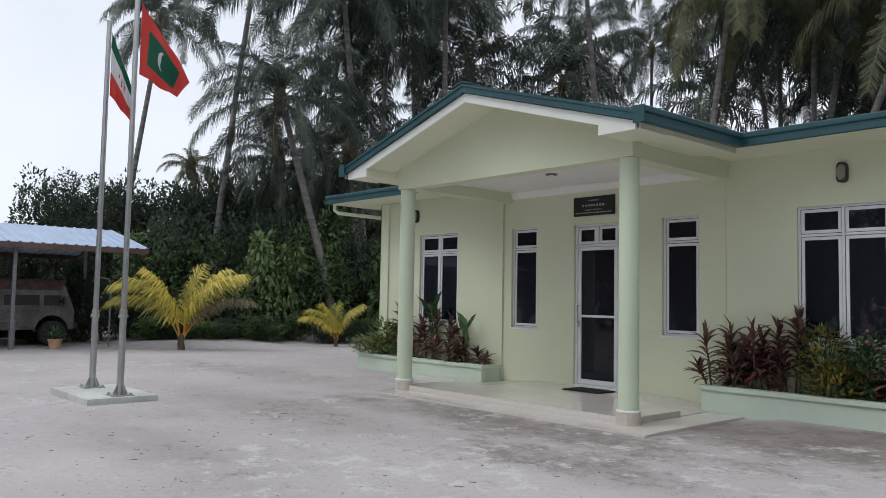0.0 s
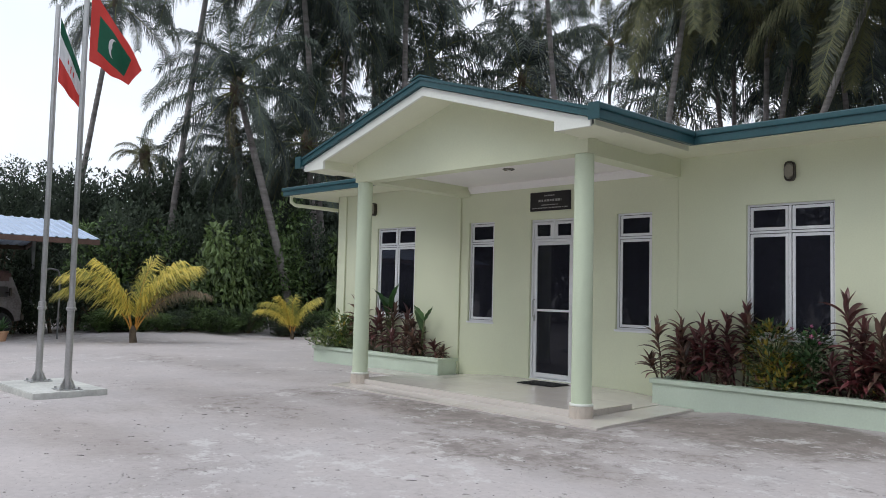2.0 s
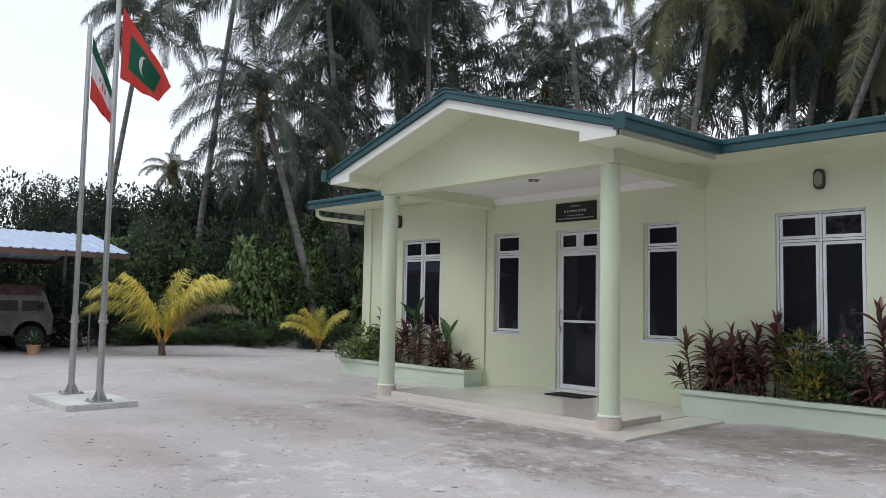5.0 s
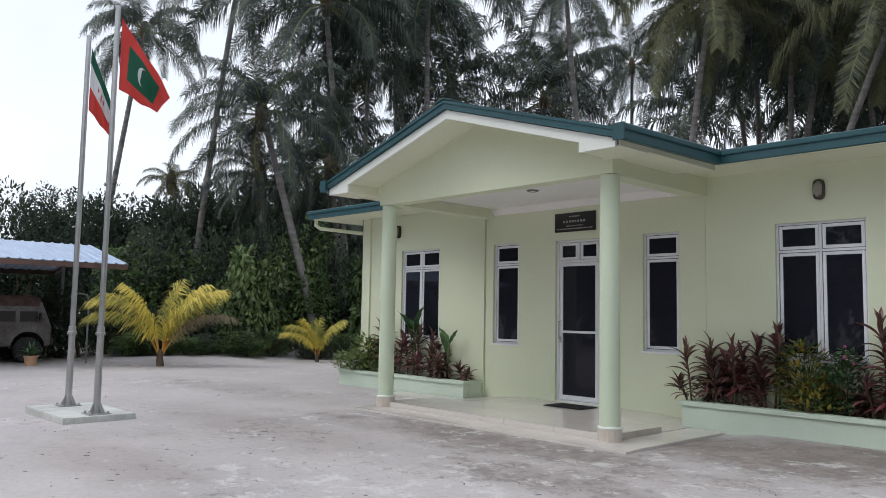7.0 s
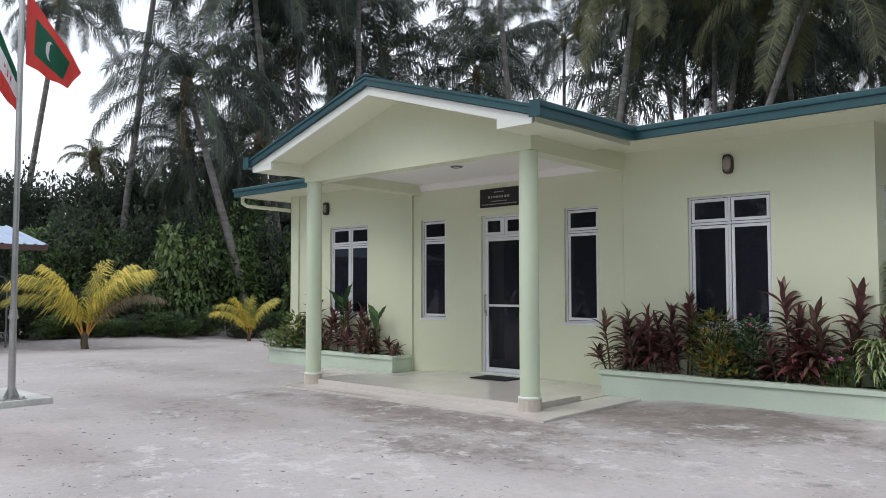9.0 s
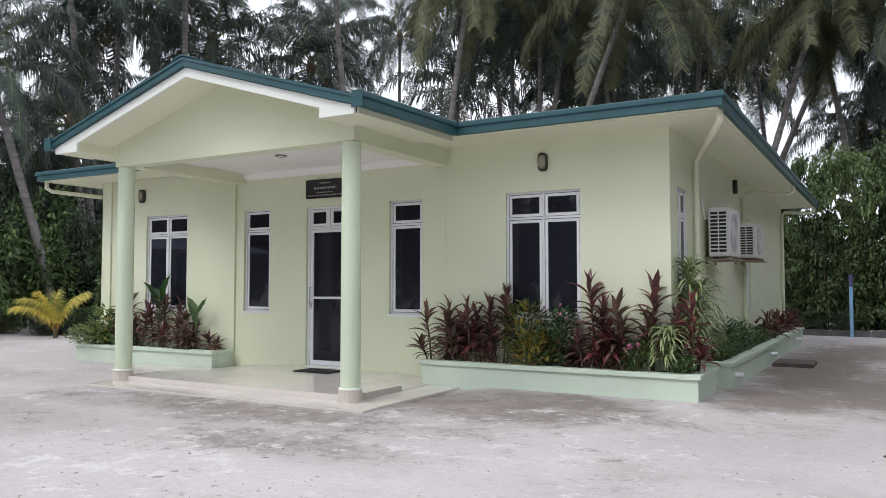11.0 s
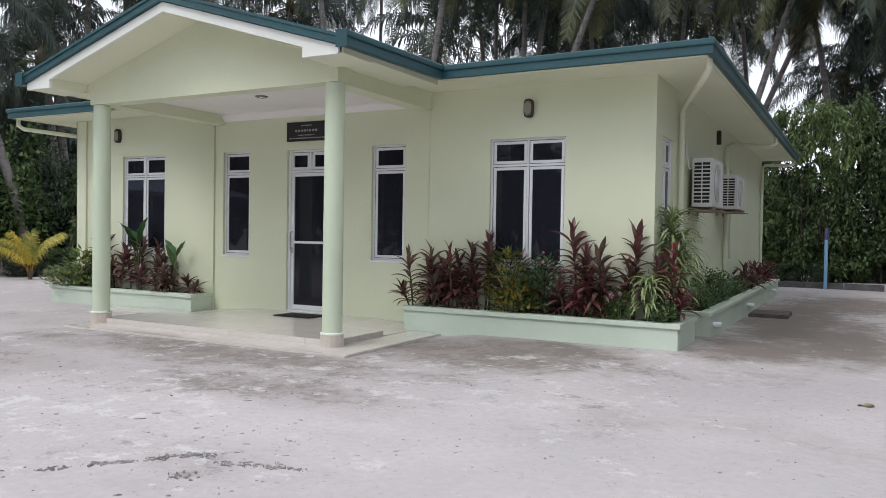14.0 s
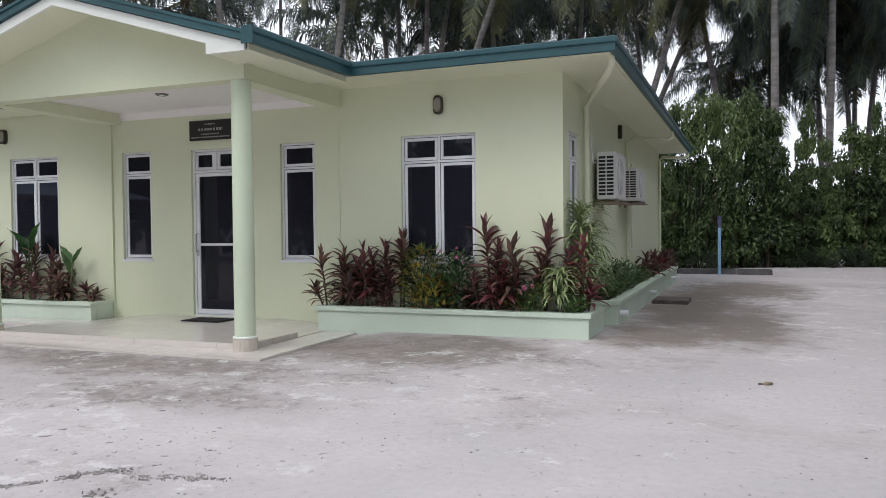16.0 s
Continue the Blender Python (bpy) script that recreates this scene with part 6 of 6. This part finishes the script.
small_bush("herb", -4.50, -0.50, LZ, 0.44, 0.36, 620, 0.11, [M["fresh"], M["cream_leaf"], M["lime"]], (3, 2, 4), rng, "pale variegated herb spilling over the planter's end", narrow=0.4)
small_bush("herb", -4.14, -0.46, LZ, 0.34, 0.66, 560, 0.12, [M["lime"], M["yellow"], M["fresh"]], (5, 1, 3), rng, "light green leafy bush in the planter", narrow=0.4)
cordyline(-3.98, -0.34, LZ, (1.08, 0.7), ("bronze",), rng, "tall bronze cordyline beside the column", 0.06, 1.0, 22)
small_bush("herb", -3.66, -0.46, LZ, 0.26, 0.24, 300, 0.10, [M["cream_leaf"], M["fresh"]], (3, 3), rng, "pale variegated herb in the planter", narrow=0.35)
cordyline(-3.36, -0.38, LZ, (1.0, 0.84, 0.6), ("bronze", "maroon"), rng, dark, 0.12, 1.0, 18)
cordyline(-2.98, -0.40, LZ, (0.98, 0.80, 0.56), ("bronze", "maroon"), rng, dark, 0.12, 1.0, 18)
cordyline(-2.62, -0.38, LZ, (0.90, 0.66, 0.5), ("maroon", "bronze"), rng, dark, 0.12, 0.95, 16)
cordyline(-2.30, -0.42, LZ, (0.74, 0.56, 0.42), ("bronze", "maroon"), rng, "low maroon cordyline in the planter", 0.13, 0.9, 14)
cordyline(-1.98, -0.40, LZ, (0.54, 0.44, 0.34), ("bronze",), rng, "low bronze cordyline in the planter", 0.13, 0.85, 14)
cordyline(-1.66, -0.42, LZ, (0.34, 0.26), ("maroon", "bronze"), rng, "small maroon cordyline at the planter's end", 0.09, 0.75, 12)
banana_plant(-2.92, -0.34, LZ, [(150, 0.85, 0.10, 0.52, 0.20, 40, -25), (200, 0.66, 0.06, 0.60, 0.24, 75, 30), (20, 0.80, 0.05, 0.50, 0.20, 82, 50)], "young banana plant with broad green leaves", rng)
banana_plant(-2.06, -0.36, LZ, [(180, 0.60, -0.05, 0.42, 0.12, 46, 38), (182, 0.40, -0.02, 0.50, 0.14, 62, 52), (0, 0.60, 0.06, 0.34, 0.09, 52, 46)], "young heliconia with three paddle leaves", rng)

# ---- young golden palms ----
rng = random.Random(31)

M["dead_frond"] = mat("withered_palm_leaflet", (0.26, 0.21, 0.14), 0.7, var=0.2, scale=2, fine=9, bump=0.0, trans=0.1, islands=True, dark=(0.13, 0.11, 0.07))


def young_palm(x, y, s, fronds, label):
    """A stemless young palm: a short trunk and a fountain of arching fronds. fronds: turn, first and last angle, length, dead or not."""
    t = thing("young_palm", label, "palm tree", "young golden palms", at=(x, y, ground_height(x, y)))
    bm = bmesh.new()
    lathe(bm, [(0.10 * s, -0.05), (0.085 * s, 0.05 * s), (0.09 * s, 0.12 * s), (0.075 * s, 0.20 * s), (0.08 * s, 0.27 * s), (0.05 * s, 0.40 * s)], 12)
    for v in bm.verts:
        v.co.xy *= 1 + 0.35 * noise.noise(v.co * 9)
    part("trunk", bm, M["twig"], t, smooth=True)
    for turn, e0, e1, length, dead in fronds:
        leaf = "dead_frond" if dead else "gold_frond"
        ob = new("frond", frond_mesh("frond", length, e0, e1, 120, 0.76 if not dead else 0.52, 0.021, [M["gold_stalk"], M[leaf]], rng, 0.20, 1.0 if not dead else 1.5, 1.0, 0.20, 1.2))
        ob.parent = t
        ob.matrix_basis = Matrix.Translation((0.03 * math.cos(radians(turn)), 0.03 * math.sin(radians(turn)), 0.22 * s)) @ Euler((rng.uniform(-0.1, 0.1), 0, radians(turn))).to_matrix().to_4x4() @ Matrix.Diagonal((s, s, s, 1))


FOUNTAIN = [(238, 84, -22, 2.3, 0), (228, 68, -26, 2.1, 0), (250, 82, 36, 1.9, 0), (95, 88, 64, 1.8, 0), (50, 82, 2, 2.25, 0), (40, 76, 14, 2.0, 0), (246, 80, 8, 2.0, 0), (58, 84, 28, 2.0, 0), (47, 66, -22, 2.1, 1)]
young_palm(-10.75, -1.54, 1.0, FOUNTAIN, "young golden coconut palm with arching yellow-green fronds on the sand")
young_palm(-10.28, 2.62, 0.62, [(a + 12, e0 + 2, e1 + 12, ln * 0.9, 0) for a, e0, e1, ln, d in FOUNTAIN[:6]], "small golden coconut palm on the sand")

pot = thing("flower_pot", "orange flower pot in front of the shed", "flower pot", at=(-12.3, -3.95, 0))
bm = bmesh.new()
lathe(bm, [(0.11, 0.0), (0.15, 0.2), (0.165, 0.2), (0.165, 0.235), (0.14, 0.235), (0.13, 0.19)], 20)
part("pot", bm, M["terracotta"], pot, smooth=True)
bm = bmesh.new()
lathe(bm, [(0.13, 0.17), (0.13, 0.195)], 16)
part("soil", bm, M["soil"], pot)
pl = [blade("leaf", 0.42, 0.05, a, b, [M["mid"]]) for a, b in ANG]
spiky = thing("agave", "spiky green agave in an orange pot", "plant", at=(-12.3, -3.95, 0.19))
for k in range(18):
    ob = new("leaf", pl[min(3, k // 5)])
    ob.parent = spiky
    ob.matrix_basis = Euler((0, 0, 2.4 * k)).to_matrix().to_4x4()

# ---- loose stones, leaf litter and a broken crust on the sand ----
M["stone"] = mat("grey_coral_pebble", (0.30, 0.28, 0.26), 0.9, var=0.4, scale=20, fine=60, bump=0.2, islands=True)
M["speck"] = mat("dark_leaf_speck", (0.10, 0.085, 0.075), 0.9, var=0.4, scale=20, fine=60, bump=0.2, islands=True)
M["crust"] = mat("dark_broken_crust", (0.36, 0.335, 0.32), 0.95, var=0.35, scale=12, fine=60, bump=0.6)


def scatter(name, label, category, count, material, rng, xr, yr, lo, hi, flat):
    bm = bmesh.new()
    for k in range(count):
        x, y = rng.uniform(*xr), rng.uniform(*yr)
        if -4.9 < x < 6.1 and y > -2.8:
            continue
        r = lo + (hi - lo) * rng.random() ** 4
        z = ground_height(x, y)
        a = rng.uniform(0, 6.28)
        ring = [bm.verts.new((x + r * rng.uniform(0.6, 1.2) * math.cos(a + q * 1.2566), y + r * rng.uniform(0.6, 1.2) * math.sin(a + q * 1.2566), z - 0.002 + rng.uniform(0, r * flat * 0.3))) for q in range(5)]
        top = bm.verts.new((x + rng.uniform(-0.3, 0.3) * r, y + rng.uniform(-0.3, 0.3) * r, z + r * flat))
        for q in range(5):
            bm.faces.new((ring[q], ring[(q + 1) % 5], top))
    ob = part(name, bm, material)
    tagged(ob, label, category, kind="stuff")


scatter("pebbles", "small grey coral stones scattered on the sand", "pebbles", 420, M["stone"], random.Random(4), (-9, 11), (-8.5, 11), 0.004, 0.018, 0.6)
scatter("leaf_specks", "tiny dark leaf and twig specks on the sand", "leaf litter", 420, M["speck"], random.Random(14), (0.5, 9.5), (-8.3, -2.4), 0.004, 0.013, 0.5)
scatter("leaf_litter", "dry brown leaf scraps scattered on the sand", "leaf litter", 160, M["crust"], random.Random(6), (-9, 11), (-8.5, 11), 0.008, 0.022, 0.25)
SCRAP = (7.70, -2.36)
# crumbs of crust over the sand, and a thin sheet of it broken along its edge


def chip(bm, x, y, a, r, w, h, rng):
    """A flat ragged crumb that lies on the sand."""
    z = ground_height(x, y)
    c, s2 = math.cos(a), math.sin(a)
    pts = [(p * rng.uniform(0.7, 1.2), q * rng.uniform(0.6, 1.3)) for p, q in ((-r, 0.0), (-0.4 * r, -w), (0.5 * r, -0.8 * w), (r, 0.1 * w), (0.3 * r, w), (-0.6 * r, 0.7 * w))]
    lo = [bm.verts.new((x + c * p - s2 * q, y + s2 * p + c * q, z - 0.003)) for p, q in pts]
    hi = [bm.verts.new((x + 0.75 * (c * p - s2 * q), y + 0.75 * (s2 * p + c * q), z + h * rng.uniform(0.3, 1.0))) for p, q in pts]
    bm.faces.new(hi)
    for q in range(6):
        bm.faces.new((lo[q], lo[(q + 1) % 6], hi[(q + 1) % 6], hi[q]))


M["crumb"] = mat("pale_sand_crumb", (0.54, 0.51, 0.50), 0.95, var=0.12, scale=12, fine=60, bump=0.4, islands=True, dark=(0.36, 0.335, 0.325))
rng = random.Random(8)
bm = bmesh.new()
for k in range(2600):
    x, y = rng.uniform(-6, 9), -9.0 + 6.2 * rng.random()
    near = noise.noise((x * 0.8, y * 0.8, 2.0))
    if near < 0.02 and rng.random() < 0.8 or math.hypot(x - 7.5, y + 9.3) < 1.2:
        continue
    r = rng.uniform(0.004, 0.016)
    chip(bm, x, y, rng.uniform(0, 3.14), r, r * rng.uniform(0.3, 0.8), r * 0.45, rng)
for k in range(1500):
    x, y = rng.uniform(-5, 8), rng.uniform(-7.8, -1.2)
    if noise.noise((x * 0.55, y * 0.9, 7.0)) < 0.12 or (-1.9 < x < 3.0 and y > -2.8):
        continue
    r = 0.008 + 0.022 * rng.random() ** 3
    chip(bm, x, y, rng.uniform(0, 3.14), r, r * rng.uniform(0.35, 0.7), 0.006, rng)
tagged(part("sand_crumbs", bm, M["crumb"]), "small crumbs of crusted coral sand", "sand crumbs", kind="stuff")
bm = bmesh.new()
line = [(3.78, -6.60), (3.94, -6.36), (4.10, -6.20), (4.19, -6.04), (4.31, -5.94), (4.54, -6.0), (4.78, -5.91), (4.98, -5.88)]
for i in range(len(line) - 1):
    for k in range(70):
        f = rng.random()
        if noise.noise((i + f) * 2.3 * Vector((1, 0, 0))) < -0.22:
            continue
        x = line[i][0] + (line[i + 1][0] - line[i][0]) * f + rng.gauss(0, 0.022)
        y = line[i][1] + (line[i + 1][1] - line[i][1]) * f + rng.gauss(0, 0.020)
        a = math.atan2(line[i + 1][1] - line[i][1], line[i + 1][0] - line[i][0]) + rng.uniform(-0.5, 0.5)
        r = 0.003 + 0.020 * rng.random() ** 2.5
        chip(bm, x, y, a + rng.uniform(-0.6, 0.6), r, r * rng.uniform(0.15, 0.6), 0.009, rng)
for k in range(24):
    r = rng.uniform(0.006, 0.018)
    chip(bm, 4.52 + rng.gauss(0, 0.05), -6.28 + rng.gauss(0, 0.03), rng.uniform(0, 3.1), r, r * 0.5, 0.014, rng)
for k in range(110):
    x, y = rng.uniform(-0.5, 5.0), rng.uniform(-7.6, -4.2)
    if noise.noise((x * 0.9, y * 0.9, 4.0)) > -0.05:
        r = 0.012 + 0.035 * rng.random() ** 2
        chip(bm, x, y, 0.6 + rng.gauss(0, 0.25), r, r * rng.uniform(0.08, 0.2), 0.008, rng)
tagged(part("broken_crust", bm, M["crust"]), "dark broken ridge of crusted sand", "sand crust", kind="stuff")
scrap = thing("dry_husk", "small dry brown coconut husk scrap lying on the sand", "husk", at=(SCRAP[0], SCRAP[1], ground_height(*SCRAP)))
for name, dx, r, m in (("husk", 0.0, 0.026, "dead_frond"), ("fibre", -0.05, 0.014, "twig")):
    bm = bmesh.new()
    for k in range(3):
        bmesh.ops.create_icosphere(bm, subdivisions=2, radius=r * (1 - 0.2 * k), matrix=Matrix.Translation((dx + r * 0.7 * k, 0.01 * k, r * 0.45)) @ Matrix.Diagonal((1.2, 0.8, 0.7, 1)))
    for v in bm.verts:
        v.co += 0.25 * r * Vector(noise.noise_vector(v.co * 40))
    part(name, bm, M[m], scrap)
